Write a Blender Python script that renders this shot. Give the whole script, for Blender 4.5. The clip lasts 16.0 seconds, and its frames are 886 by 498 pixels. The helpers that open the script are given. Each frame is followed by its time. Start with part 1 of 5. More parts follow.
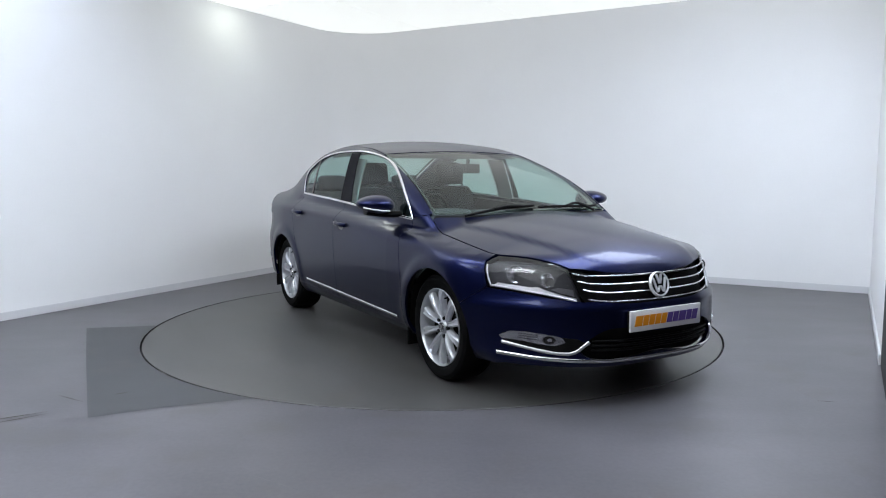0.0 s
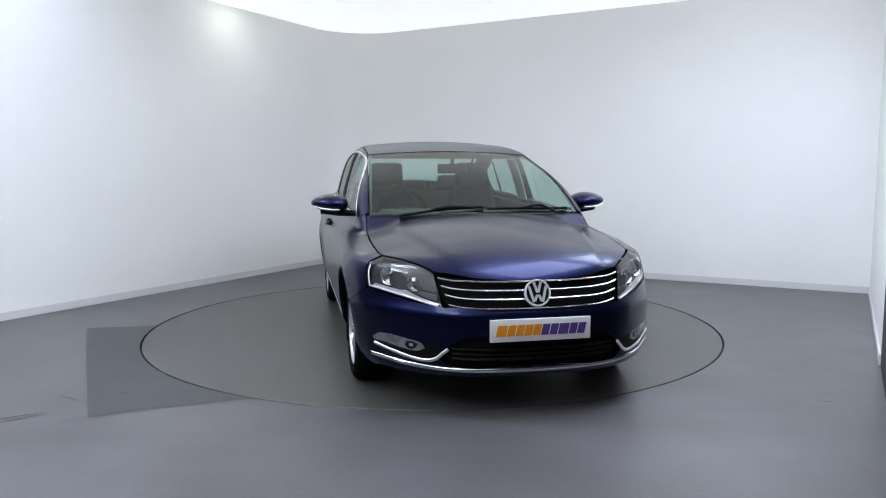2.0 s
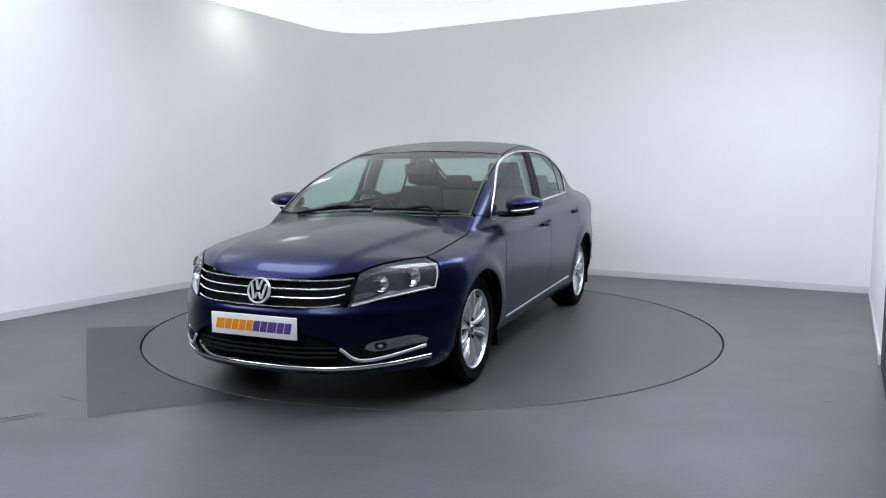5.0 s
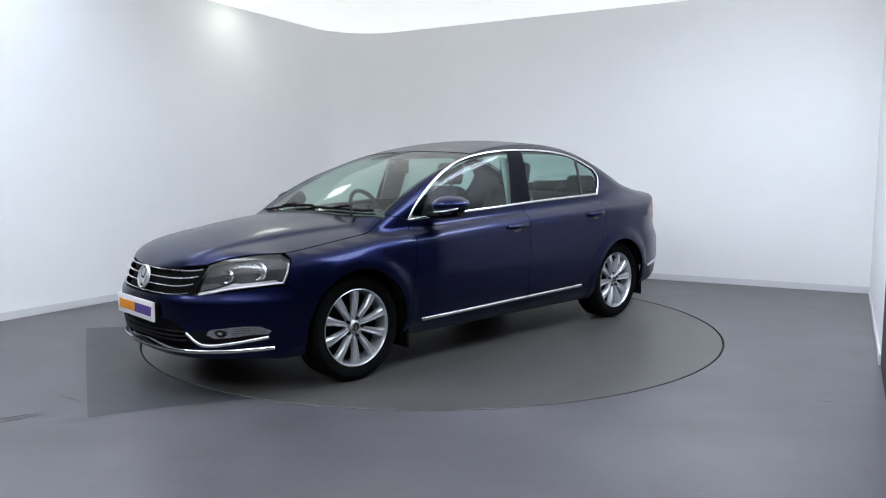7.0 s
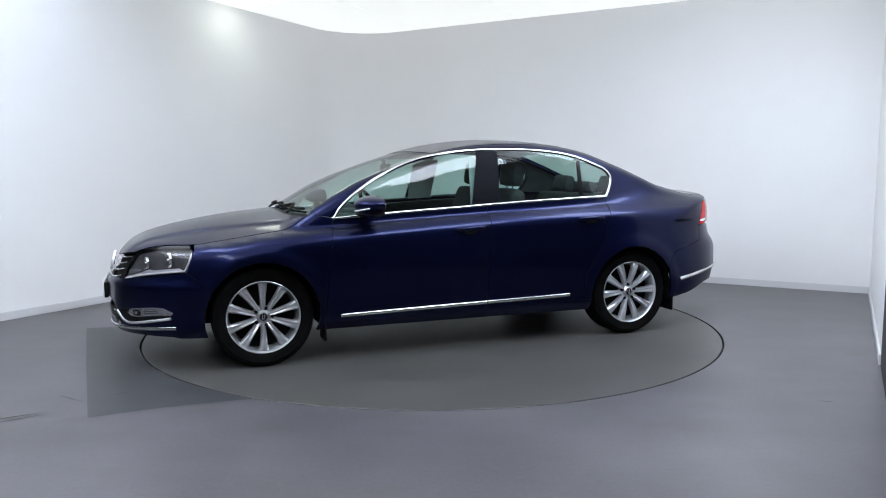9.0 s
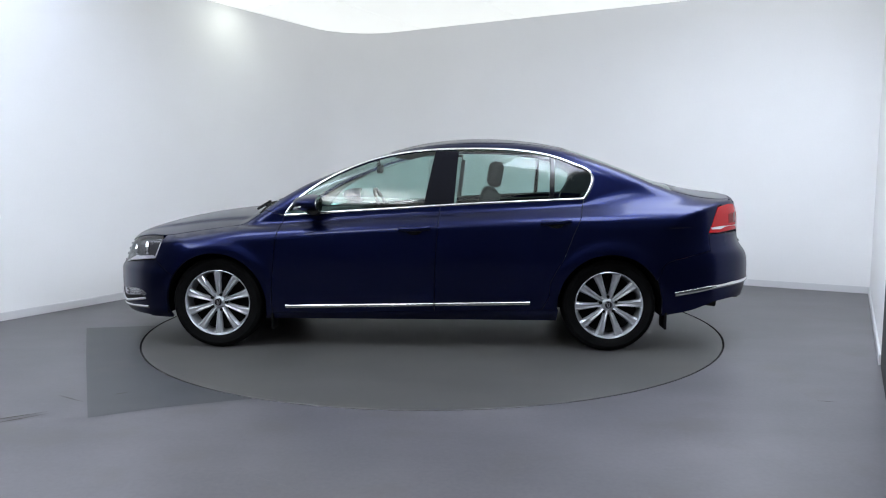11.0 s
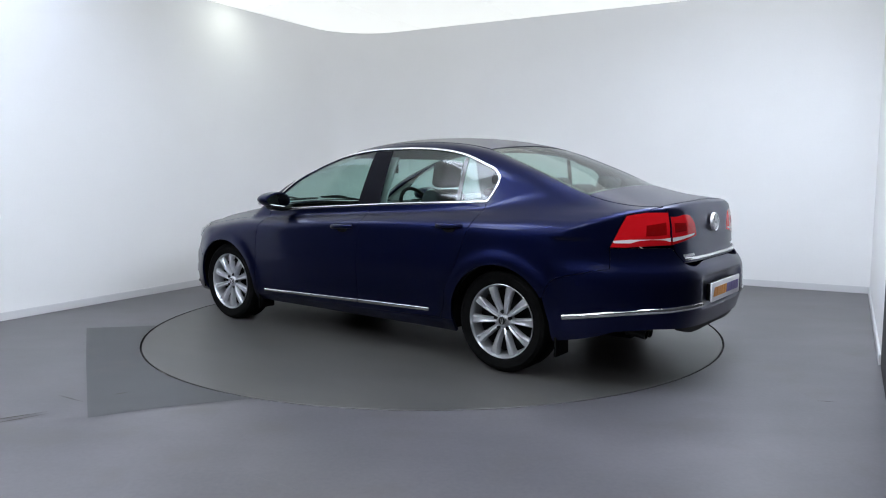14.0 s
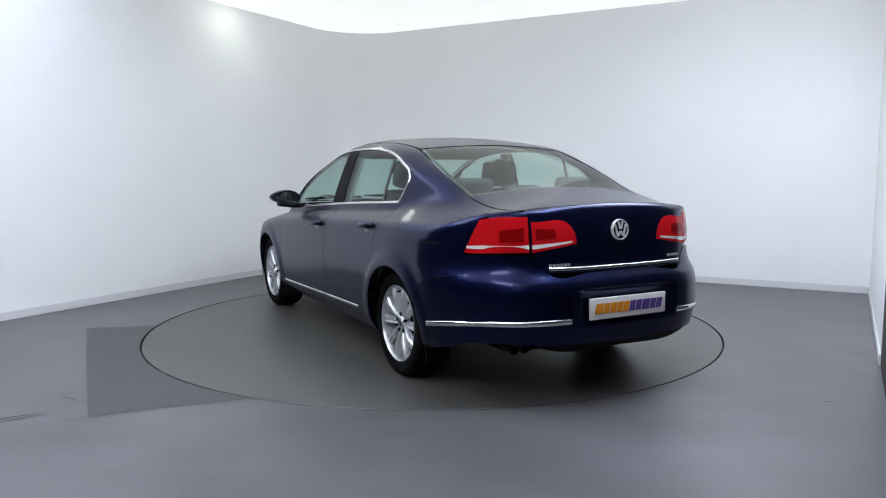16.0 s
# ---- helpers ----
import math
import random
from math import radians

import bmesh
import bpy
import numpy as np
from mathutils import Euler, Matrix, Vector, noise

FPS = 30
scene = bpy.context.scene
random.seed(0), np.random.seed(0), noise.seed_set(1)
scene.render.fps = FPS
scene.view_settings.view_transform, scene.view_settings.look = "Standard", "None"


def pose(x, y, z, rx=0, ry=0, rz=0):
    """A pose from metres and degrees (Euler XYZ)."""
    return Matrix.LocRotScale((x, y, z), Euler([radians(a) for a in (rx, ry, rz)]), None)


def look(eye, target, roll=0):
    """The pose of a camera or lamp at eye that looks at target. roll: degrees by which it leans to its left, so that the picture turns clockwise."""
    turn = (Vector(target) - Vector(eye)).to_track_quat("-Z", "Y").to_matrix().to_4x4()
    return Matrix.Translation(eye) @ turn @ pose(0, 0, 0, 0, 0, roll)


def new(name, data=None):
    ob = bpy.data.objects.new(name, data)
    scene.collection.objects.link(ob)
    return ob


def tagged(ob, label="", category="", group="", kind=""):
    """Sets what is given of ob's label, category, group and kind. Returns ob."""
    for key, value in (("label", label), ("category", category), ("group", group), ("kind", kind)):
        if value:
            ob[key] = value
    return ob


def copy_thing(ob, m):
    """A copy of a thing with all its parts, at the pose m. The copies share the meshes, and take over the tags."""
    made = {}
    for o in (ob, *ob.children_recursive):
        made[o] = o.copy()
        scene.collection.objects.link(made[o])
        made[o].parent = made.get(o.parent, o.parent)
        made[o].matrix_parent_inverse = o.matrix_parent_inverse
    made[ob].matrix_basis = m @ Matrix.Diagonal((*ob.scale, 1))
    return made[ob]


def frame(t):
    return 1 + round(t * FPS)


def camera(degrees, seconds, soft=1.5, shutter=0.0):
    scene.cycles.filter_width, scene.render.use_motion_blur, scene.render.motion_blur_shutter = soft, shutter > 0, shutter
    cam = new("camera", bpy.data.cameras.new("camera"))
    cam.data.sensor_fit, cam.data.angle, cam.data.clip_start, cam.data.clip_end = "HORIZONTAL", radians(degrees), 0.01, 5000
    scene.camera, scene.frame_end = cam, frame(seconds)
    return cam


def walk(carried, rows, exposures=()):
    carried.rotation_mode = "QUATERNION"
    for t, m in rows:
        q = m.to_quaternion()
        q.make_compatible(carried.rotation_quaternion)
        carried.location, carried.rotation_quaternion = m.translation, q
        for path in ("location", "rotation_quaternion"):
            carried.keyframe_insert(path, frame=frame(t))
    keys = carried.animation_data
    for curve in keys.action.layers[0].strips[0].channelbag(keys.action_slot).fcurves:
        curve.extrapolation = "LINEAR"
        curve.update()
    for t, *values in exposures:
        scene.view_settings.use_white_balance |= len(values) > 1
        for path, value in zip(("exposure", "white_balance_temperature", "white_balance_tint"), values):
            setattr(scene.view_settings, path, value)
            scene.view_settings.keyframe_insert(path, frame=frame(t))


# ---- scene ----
from mathutils.geometry import delaunay_2d_cdt

# ---- camera: stands still ----
cam = camera(62.07, 16.0, soft=1.1)
EYE = look((0.0, -5.914, 1.2376), (0.0800, 0.0511, 0.5979), -0.115)
walk(cam, [(0, EYE), (16, EYE)])

# ---- light and exposure ----
scene.view_settings.exposure = 0.40
world = bpy.data.worlds.new("studio_dark")
scene.world = world
world.use_nodes = True
world.node_tree.nodes["Background"].inputs[0].default_value = (0.02, 0.02, 0.022, 1)
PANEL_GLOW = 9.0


# ---- materials ----
def material(name, color, rough=0.5, metal=0.0, coat=0.0, coat_rough=0.03, emit=0.0, trans=0.0, ior=1.45, spec=0.5):
    m = bpy.data.materials.new(name)
    m.use_nodes = True
    b = m.node_tree.nodes["Principled BSDF"]
    b.inputs["Base Color"].default_value = (*color, 1)
    b.inputs["Roughness"].default_value = rough
    b.inputs["Metallic"].default_value = metal
    b.inputs["Coat Weight"].default_value = coat
    b.inputs["Coat Roughness"].default_value = coat_rough
    b.inputs["Transmission Weight"].default_value = trans
    b.inputs["IOR"].default_value = ior
    b.inputs["Specular IOR Level"].default_value = spec
    if emit:
        b.inputs["Emission Color"].default_value = (*color, 1)
        b.inputs["Emission Strength"].default_value = emit
    return m


def mottled(m, a, b, scale=2.0, fine=60.0, rough=(0.4, 0.6), bump=0.1, bump_dist=0.002, fine_mix=0.25):
    """Two-scale variation of colour and gloss with fine relief, in object space."""
    t = m.node_tree
    n, l = t.nodes, t.links
    p = n["Principled BSDF"]
    co = n.new("ShaderNodeTexCoord")
    big, small = n.new("ShaderNodeTexNoise"), n.new("ShaderNodeTexNoise")
    big.inputs["Scale"].default_value, big.inputs["Detail"].default_value = scale, 5
    small.inputs["Scale"].default_value, small.inputs["Detail"].default_value = fine, 3
    mix = n.new("ShaderNodeMix")
    mix.inputs["Factor"].default_value = fine_mix
    ramp = n.new("ShaderNodeValToRGB")
    ramp.color_ramp.elements[0].position, ramp.color_ramp.elements[1].position = 0.35, 0.65
    ramp.color_ramp.elements[0].color, ramp.color_ramp.elements[1].color = (*a, 1), (*b, 1)
    span = n.new("ShaderNodeMapRange")
    span.inputs[3].default_value, span.inputs[4].default_value = rough
    bp = n.new("ShaderNodeBump")
    bp.inputs["Strength"].default_value, bp.inputs["Distance"].default_value = bump, bump_dist
    for tex in (big, small):
        l.new(co.outputs["Object"], tex.inputs["Vector"])
    l.new(big.outputs["Fac"], mix.inputs["A"])
    l.new(small.outputs["Fac"], mix.inputs["B"])
    l.new(mix.outputs["Result"], ramp.inputs["Fac"])
    l.new(mix.outputs["Result"], span.inputs[0])
    l.new(span.outputs[0], p.inputs["Roughness"])
    l.new(ramp.outputs["Color"], p.inputs["Base Color"])
    l.new(small.outputs["Fac"], bp.inputs["Height"])
    l.new(bp.outputs["Normal"], p.inputs["Normal"])
    return m


def pane_material(name, tint):
    """A thin sheet of glass: tinted see-through with a mirror gloss that grows at grazing angles."""
    m = bpy.data.materials.new(name)
    m.use_nodes = True
    n, l = m.node_tree.nodes, m.node_tree.links
    n.remove(n["Principled BSDF"])
    see, shine, mix, face = n.new("ShaderNodeBsdfTransparent"), n.new("ShaderNodeBsdfGlossy"), n.new("ShaderNodeMixShader"), n.new("ShaderNodeLayerWeight")
    power, scale = n.new("ShaderNodeMath"), n.new("ShaderNodeMath")
    see.inputs["Color"].default_value = (*tint, 1)
    shine.inputs["Roughness"].default_value = 0.05
    face.inputs["Blend"].default_value = 0.5
    power.operation, scale.operation = "POWER", "MULTIPLY_ADD"
    power.inputs[1].default_value = 5.0
    scale.inputs[1].default_value, scale.inputs[2].default_value = 0.85, 0.06
    l.new(face.outputs["Facing"], power.inputs[0])
    l.new(power.outputs[0], scale.inputs[0])
    l.new(scale.outputs[0], mix.inputs[0])
    l.new(see.outputs[0], mix.inputs[1])
    l.new(shine.outputs[0], mix.inputs[2])
    l.new(mix.outputs[0], n["Material Output"].inputs["Surface"])
    return m


PAINT = material("navy_metallic_paint", (0.0044, 0.0074, 0.041), 0.33, 0.9, coat=0.5, coat_rough=0.07, spec=0.2)
PAINT.node_tree.nodes["Principled BSDF"].inputs["Coat IOR"].default_value = 1.36
CHROME = material("chrome", (0.75, 0.75, 0.77), 0.12, 1.0)
SATIN = material("satin_silver", (0.74, 0.74, 0.76), 0.34, 0.85)
ALLOY = mottled(material("silver_alloy_paint", (0.55, 0.56, 0.59), 0.3, 0.6, coat=0.5), (0.44, 0.45, 0.48), (0.54, 0.55, 0.58), 8, 200, (0.25, 0.34), 0.03, 0.0005)
RUBBER = mottled(material("tyre_rubber", (0.008, 0.008, 0.008), 0.7, spec=0.04), (0.003, 0.003, 0.0032), (0.006, 0.006, 0.0063), 9, 120, (0.55, 0.8), 0.2, 0.001)
BLACK = mottled(material("black_plastic", (0.008, 0.008, 0.008), 0.5, spec=0.1), (0.005, 0.005, 0.0055), (0.009, 0.009, 0.0095), 12, 300, (0.4, 0.55), 0.08, 0.0005)
GLOSSBLACK = material("gloss_black", (0.006, 0.006, 0.008), 0.12, 0, coat=0.5)
DARK = material("underbody_black", (0.005, 0.005, 0.005), 0.85, spec=0.1)
PILLAR = material("pillar_film_black", (0.005, 0.005, 0.008), 0.45, spec=0.06)
DARKSTEEL = material("dark_steel", (0.03, 0.03, 0.03), 0.5, 1.0)
GLASS = pane_material("tinted_glass", (0.60, 0.76, 0.72))
FOGMETAL = mottled(material("fog_reflector_metal", (0.5, 0.5, 0.52), 0.25, 0.9), (0.36, 0.36, 0.38), (0.62, 0.62, 0.65), 26, 160, (0.15, 0.3), 0.3, 0.002)
BOWL = material("lamp_reflector_chrome", (0.82, 0.83, 0.85), 0.16, 0.85)
SCREEN = pane_material("screen_glass", (0.70, 0.86, 0.81))
CLEAR = pane_material("clear_lens", (0.95, 0.95, 0.97))
CLOTH = mottled(material("charcoal_cloth", (0.03, 0.03, 0.035), 0.9), (0.022, 0.022, 0.026), (0.04, 0.04, 0.045), 20, 400, (0.8, 0.95), 0.3, 0.001)
CABIN = mottled(material("cabin_grey_plastic", (0.05, 0.05, 0.055), 0.7), (0.035, 0.035, 0.04), (0.05, 0.05, 0.056), 10, 300, (0.6, 0.75), 0.1, 0.0005)
LINING = material("pale_roof_lining", (0.42, 0.43, 0.42), 0.9)
REDLENS = material("red_lens", (0.50, 0.006, 0.010), 0.10, 0.0, coat=0.3, spec=0.2)
REDDARK = material("deep_red_lens", (0.22, 0.0015, 0.002), 0.10, 0.0, coat=0.3, spec=0.2)
WHITELENS = material("pale_lens", (0.75, 0.70, 0.70), 0.12, 0.0, coat=1.0)
PLATEWHITE = material("white_plate_plastic", (0.78, 0.76, 0.78), 0.3, coat=0.4)
ORANGE = material("orange_print", (0.75, 0.27, 0.01), 0.4)
PURPLE = material("purple_print", (0.09, 0.05, 0.24), 0.4)
HOUSING = mottled(material("dark_lamp_housing", (0.05, 0.05, 0.055), 0.4, spec=0.3), (0.032, 0.032, 0.035), (0.055, 0.055, 0.06), 12, 200, (0.3, 0.42), 0.03, 0.0005)
EMBLEM = material("bright_badge_metal", (0.72, 0.72, 0.74), 0.28, 0.4)
LAMPGREY = material("lamp_housing_grey", (0.13, 0.13, 0.14), 0.35, 0.3)
WALL = mottled(material("white_wall_paint", (0.8, 0.8, 0.8), 0.6), (0.76, 0.76, 0.765), (0.80, 0.80, 0.805), 0.7, 90, (0.55, 0.7), 0.05, 0.001)
# emission added to lift the white ceiling and the joints between its boards
CEIL = mottled(material("ceiling_white_added_glow", (0.80, 0.83, 0.81), 0.8, emit=0.62), (0.88, 0.88, 0.87), (0.90, 0.90, 0.89), 0.8, 90, (0.75, 0.9), 0.05, 0.001)
JOINTM = material("joint_filler_added_glow", (0.80, 0.80, 0.79), 0.8, emit=0.30)
UNSEENWALL = mottled(material("charcoal_unseen_wall", (0.03, 0.03, 0.03), 0.9), (0.018, 0.018, 0.020), (0.032, 0.032, 0.034), 1.2, 60, (0.85, 0.95), 0.2, 0.004)
BASEB = material("baseboard_gloss_white", (0.60, 0.60, 0.62), 0.3)
FLOORM = mottled(material("grey_floor_coating", (0.13, 0.13, 0.135), 0.4), (0.060, 0.058, 0.066), (0.106, 0.101, 0.112), 0.9, 45, (0.34, 0.44), 0.04, 0.001)
# warmer coating, darkened below the floor to hold some of the car's shadow
DISCM = mottled(material("turntable_coating_shaded", (0.13, 0.13, 0.13), 0.4), (0.050, 0.049, 0.048), (0.070, 0.068, 0.066), 1.3, 45, (0.33, 0.43), 0.04, 0.001)
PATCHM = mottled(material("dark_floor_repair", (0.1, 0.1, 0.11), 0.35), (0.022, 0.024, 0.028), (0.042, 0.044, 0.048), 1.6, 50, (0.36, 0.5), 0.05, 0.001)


def worn(m, angle, seed):
    """Long brushed streaks and a few rubbed-in stains over the colour of a floor coating."""
    t = m.node_tree
    n, l = t.nodes, t.links
    p = n["Principled BSDF"]
    old = p.inputs["Base Color"].links[0].from_socket
    co, turn = n.new("ShaderNodeTexCoord"), n.new("ShaderNodeMapping")
    turn.inputs["Rotation"].default_value[2] = radians(angle)
    turn.inputs["Location"].default_value = (seed, seed * 0.7, 0)
    turn.inputs["Scale"].default_value = (0.9, 2.4, 1.0)
    streak, stain = n.new("ShaderNodeTexNoise"), n.new("ShaderNodeTexNoise")
    streak.inputs["Scale"].default_value, streak.inputs["Detail"].default_value = 1.6, 6
    stain.inputs["Scale"].default_value, stain.inputs["Detail"].default_value = 2.6, 7
    a, b = n.new("ShaderNodeMapRange"), n.new("ShaderNodeMapRange")
    a.inputs[1].default_value, a.inputs[2].default_value, a.inputs[3].default_value, a.inputs[4].default_value = 0.3, 0.7, 0.90, 1.08
    b.inputs[1].default_value, b.inputs[2].default_value, b.inputs[3].default_value, b.inputs[4].default_value = 0.56, 0.68, 0.0, 0.30
    tint, scale = n.new("ShaderNodeMix"), n.new("ShaderNodeVectorMath")
    tint.data_type = "RGBA"
    tint.inputs["B"].default_value = (0.062, 0.054, 0.046, 1)
    scale.operation = "SCALE"
    l.new(co.outputs["Object"], turn.inputs["Vector"])
    l.new(turn.outputs["Vector"], streak.inputs["Vector"])
    l.new(co.outputs["Object"], stain.inputs["Vector"])
    l.new(streak.outputs["Fac"], a.inputs[0])
    l.new(stain.outputs["Fac"], b.inputs[0])
    l.new(b.outputs[0], tint.inputs["Factor"])
    l.new(old, tint.inputs["A"])
    l.new(tint.outputs["Result"], scale.inputs[0])
    l.new(a.outputs[0], scale.inputs["Scale"])
    l.new(scale.outputs[0], p.inputs["Base Color"])
    return m


worn(FLOORM, 12, 3.1), worn(DISCM, 40, 8.4), worn(PATCHM, -15, 5.7)
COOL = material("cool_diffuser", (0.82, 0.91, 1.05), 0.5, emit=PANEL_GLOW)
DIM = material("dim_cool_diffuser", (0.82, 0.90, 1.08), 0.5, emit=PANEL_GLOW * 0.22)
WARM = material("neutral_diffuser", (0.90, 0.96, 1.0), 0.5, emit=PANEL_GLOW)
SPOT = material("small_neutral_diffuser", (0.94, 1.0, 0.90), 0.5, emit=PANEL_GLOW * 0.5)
# near-black on both groove walls carries the shade inside the gap
PIT = material("groove_shade_black", (0.006, 0.006, 0.006), 0.8)


# ---- mesh helpers ----
def mesh_object(name, verts, faces, mat, parent=None, label="", normals=None, smooth=True):
    me = bpy.data.meshes.new(name)
    me.from_pydata([tuple(map(float, v)) for v in verts], [], [tuple(map(int, f)) for f in faces])
    me.materials.append(mat)
    me.polygons.foreach_set("use_smooth", [smooth] * len(me.polygons))
    if normals is not None:
        me.normals_split_custom_set_from_vertices([tuple(map(float, v)) for v in normals])
    me.update()
    ob = new(name, me)
    ob.parent = parent
    if label:
        tagged(ob, label)
    return ob


def part(name, bm, mat, parent, label="", smooth=True, angle=40):
    """Links a bmesh as one mesh object under a thing or a part."""
    me = bpy.data.meshes.new(name)
    bmesh.ops.recalc_face_normals(bm, faces=bm.faces[:])
    if smooth:
        for e in bm.edges:
            e.smooth = len(e.link_faces) == 2 and e.calc_face_angle(0) < radians(angle)
        for f in bm.faces:
            f.smooth = True
    bm.to_mesh(me)
    bm.free()
    me.materials.append(mat)
    ob = new(name, me)
    ob.parent = parent
    if label:
        tagged(ob, label)
    return ob


def box(bm, a, b, bevel=0.0, seg=2, m=None):
    """A box from corner a to corner b, bevelled, turned by m."""
    c = [(p + q) / 2 for p, q in zip(a, b)]
    r = bmesh.ops.create_cube(bm, size=1, matrix=Matrix.LocRotScale(c, None, [abs(q - p) for p, q in zip(a, b)]))
    vs = r["verts"]
    if bevel:
        es = list({e for v in vs for e in v.link_edges})
        r = bmesh.ops.bevel(bm, geom=es, offset=bevel, segments=seg, affect="EDGES", profile=0.6)
        vs = r["verts"]
    if m is not None:
        bmesh.ops.transform(bm, matrix=m, verts=list({v for v in vs}))
    return vs


def tube(bm, pts, r, seg=8, flat=1.0, ups=None):
    """A rod of radius r along pts; flat squeezes it along ups."""
    pts = [Vector(p) for p in pts]
    rings = []
    for i, p in enumerate(pts):
        d = (pts[min(i + 1, len(pts) - 1)] - pts[max(i - 1, 0)]).normalized()
        up = Vector(ups[i]) if ups is not None else Vector((0, 0, 1))
        a = d.cross(up)
        a = (a if a.length > 1e-4 else d.cross(Vector((0, 1, 0)))).normalized()
        b = a.cross(d)
        rings.append([bm.verts.new(p + a * math.cos(k * math.tau / seg) * r + b * math.sin(k * math.tau / seg) * r * flat) for k in range(seg)])
    for u, v in zip(rings, rings[1:]):
        for k in range(seg):
            bm.faces.new((u[k], u[(k + 1) % seg], v[(k + 1) % seg], v[k]))
    bm.faces.new(rings[0])
    bm.faces.new(rings[-1][::-1])


def spin(bm, prof, n, axis="y"):
    """Turns a profile of (radius, along) round the y axis through the origin."""
    rings = [[bm.verts.new((r * math.cos(k * math.tau / n), h, r * math.sin(k * math.tau / n))) for k in range(n)] for r, h in prof]
    for u, v in zip(rings, rings[1:]):
        for k in range(n):
            bm.faces.new((u[k], u[(k + 1) % n], v[(k + 1) % n], v[k]))
    return rings


def prism(bm, poly, depth):
    """A flat polygon of 3D points thickened by the vector depth."""
    a = [bm.verts.new(p) for p in poly]
    b = [bm.verts.new(Vector(p) + Vector(depth)) for p in poly]
    bm.faces.new(a)
    bm.faces.new(b[::-1])
    for i in range(len(a)):
        j = (i + 1) % len(a)
        bm.faces.new((a[i], b[i], b[j], a[j]))


def curve(xs, ys, tame=True):
    """A smooth function through the points (xs rising); tame: it never overshoots them."""
    xs, ys = np.array(xs, float), np.array(ys, float)
    h = np.diff(xs)
    d = np.diff(ys) / h
    m = np.concatenate([[d[0]], (d[1:] * h[:-1] + d[:-1] * h[1:]) / (h[1:] + h[:-1]), [d[-1]]])
    if tame:
        for i in range(1, len(xs) - 1):
            a, b = d[i - 1], d[i]
            m[i] = 0 if a * b <= 0 else np.sign(a) * min(abs(m[i]), 2.2 * min(abs(a), abs(b)))

    def at(x):
        x = np.asarray(x, float)
        i = np.clip(np.searchsorted(xs, x) - 1, 0, len(xs) - 2)
        h = xs[i + 1] - xs[i]
        t = np.clip((x - xs[i]) / h, 0, 1)
        v = (2 * t**3 - 3 * t**2 + 1) * ys[i] + (t**3 - 2 * t**2 + t) * h * m[i] + (3 * t**2 - 2 * t**3) * ys[i + 1] + (t**3 - t**2) * h * m[i + 1]
        return v + np.where(x < xs[0], (x - xs[0]) * m[0], 0) + np.where(x > xs[-1], (x - xs[-1]) * m[-1], 0)

    return at


def bow(pts, step=0.02):
    """A smooth open line through 2D points, cut into short steps."""
    p = np.array(pts, float)
    s = np.concatenate([[0], np.cumsum(np.linalg.norm(np.diff(p, axis=0), axis=1))])
    n = max(2, int(s[-1] / step) + 1)
    q = np.linspace(0, s[-1], n)
    return np.stack([curve(s, p[:, k], False)(q) for k in range(p.shape[1])], 1)


def straight(pts, step=0.02):
    p = np.array(pts, float)
    out = [p[:1]]
    for a, b in zip(p, p[1:]):
        n = max(1, int(np.linalg.norm(b - a) / step))
        out.append(a + (b - a) * (np.arange(1, n + 1) / n)[:, None])
    return np.concatenate(out)


def loop(*runs):
    """Joins runs of points to one closed outline without doubled points."""
    p = np.concatenate([np.asarray(r, float) for r in runs])
    keep = np.linalg.norm(p - np.roll(p, 1, axis=0), axis=1) > 0.002
    return p[keep]


# ---- room, turned against the view; u along the back wall, v along the left one ----
TURN = -29.6
CU, SU = math.cos(radians(TURN)), math.sin(radians(TURN))
U0, U1, V0, V1, TALL = -3.19, 3.15, -7.2, 3.285, 3.05
BOOTH_W, BOOTH_E = -2.2, 0.2
RAD = 0.75


def room(u, v, z=0.0):
    return Vector((u * CU - v * SU, u * SU + v * CU, z))


def wall_line(offset):
    """The left, rounded and back wall in plan, moved into the room by offset."""
    r = RAD - offset
    pts = [(U0 + offset, BOOTH_W)]
    for k in range(17):
        a = math.pi - k / 16 * math.pi / 2
        pts.append((U0 + RAD + r * math.cos(a), V1 - RAD + r * math.sin(a)))
    pts.append((U1 - offset, V1 - offset))
    return pts


def slab(name, plan_in, plan_out, z0, z1, mat, label, bevel=0.0):
    bm = bmesh.new()
    n = len(plan_in)
    rows = [[bm.verts.new(room(*p, z)) for p in plan] for plan, z in ((plan_in, z0), (plan_in, z1), (plan_out, z1), (plan_out, z0))]
    for a, b in zip(rows, rows[1:] + rows[:1]):
        for i in range(n - 1):
            bm.faces.new((a[i], a[i + 1], b[i + 1], b[i]))
    bm.faces.new([r[0] for r in rows])
    bm.faces.new([r[-1] for r in rows][::-1])
    if bevel:
        es = [e for e in bm.edges if all(abs(v.co.z - z1) < 1e-5 for v in e.verts) and not e.is_boundary]
        bmesh.ops.bevel(bm, geom=es, offset=bevel, segments=2, affect="EDGES")
    ob = part(name, bm, mat, None, angle=30)
    return tagged(ob, label, kind="structure")


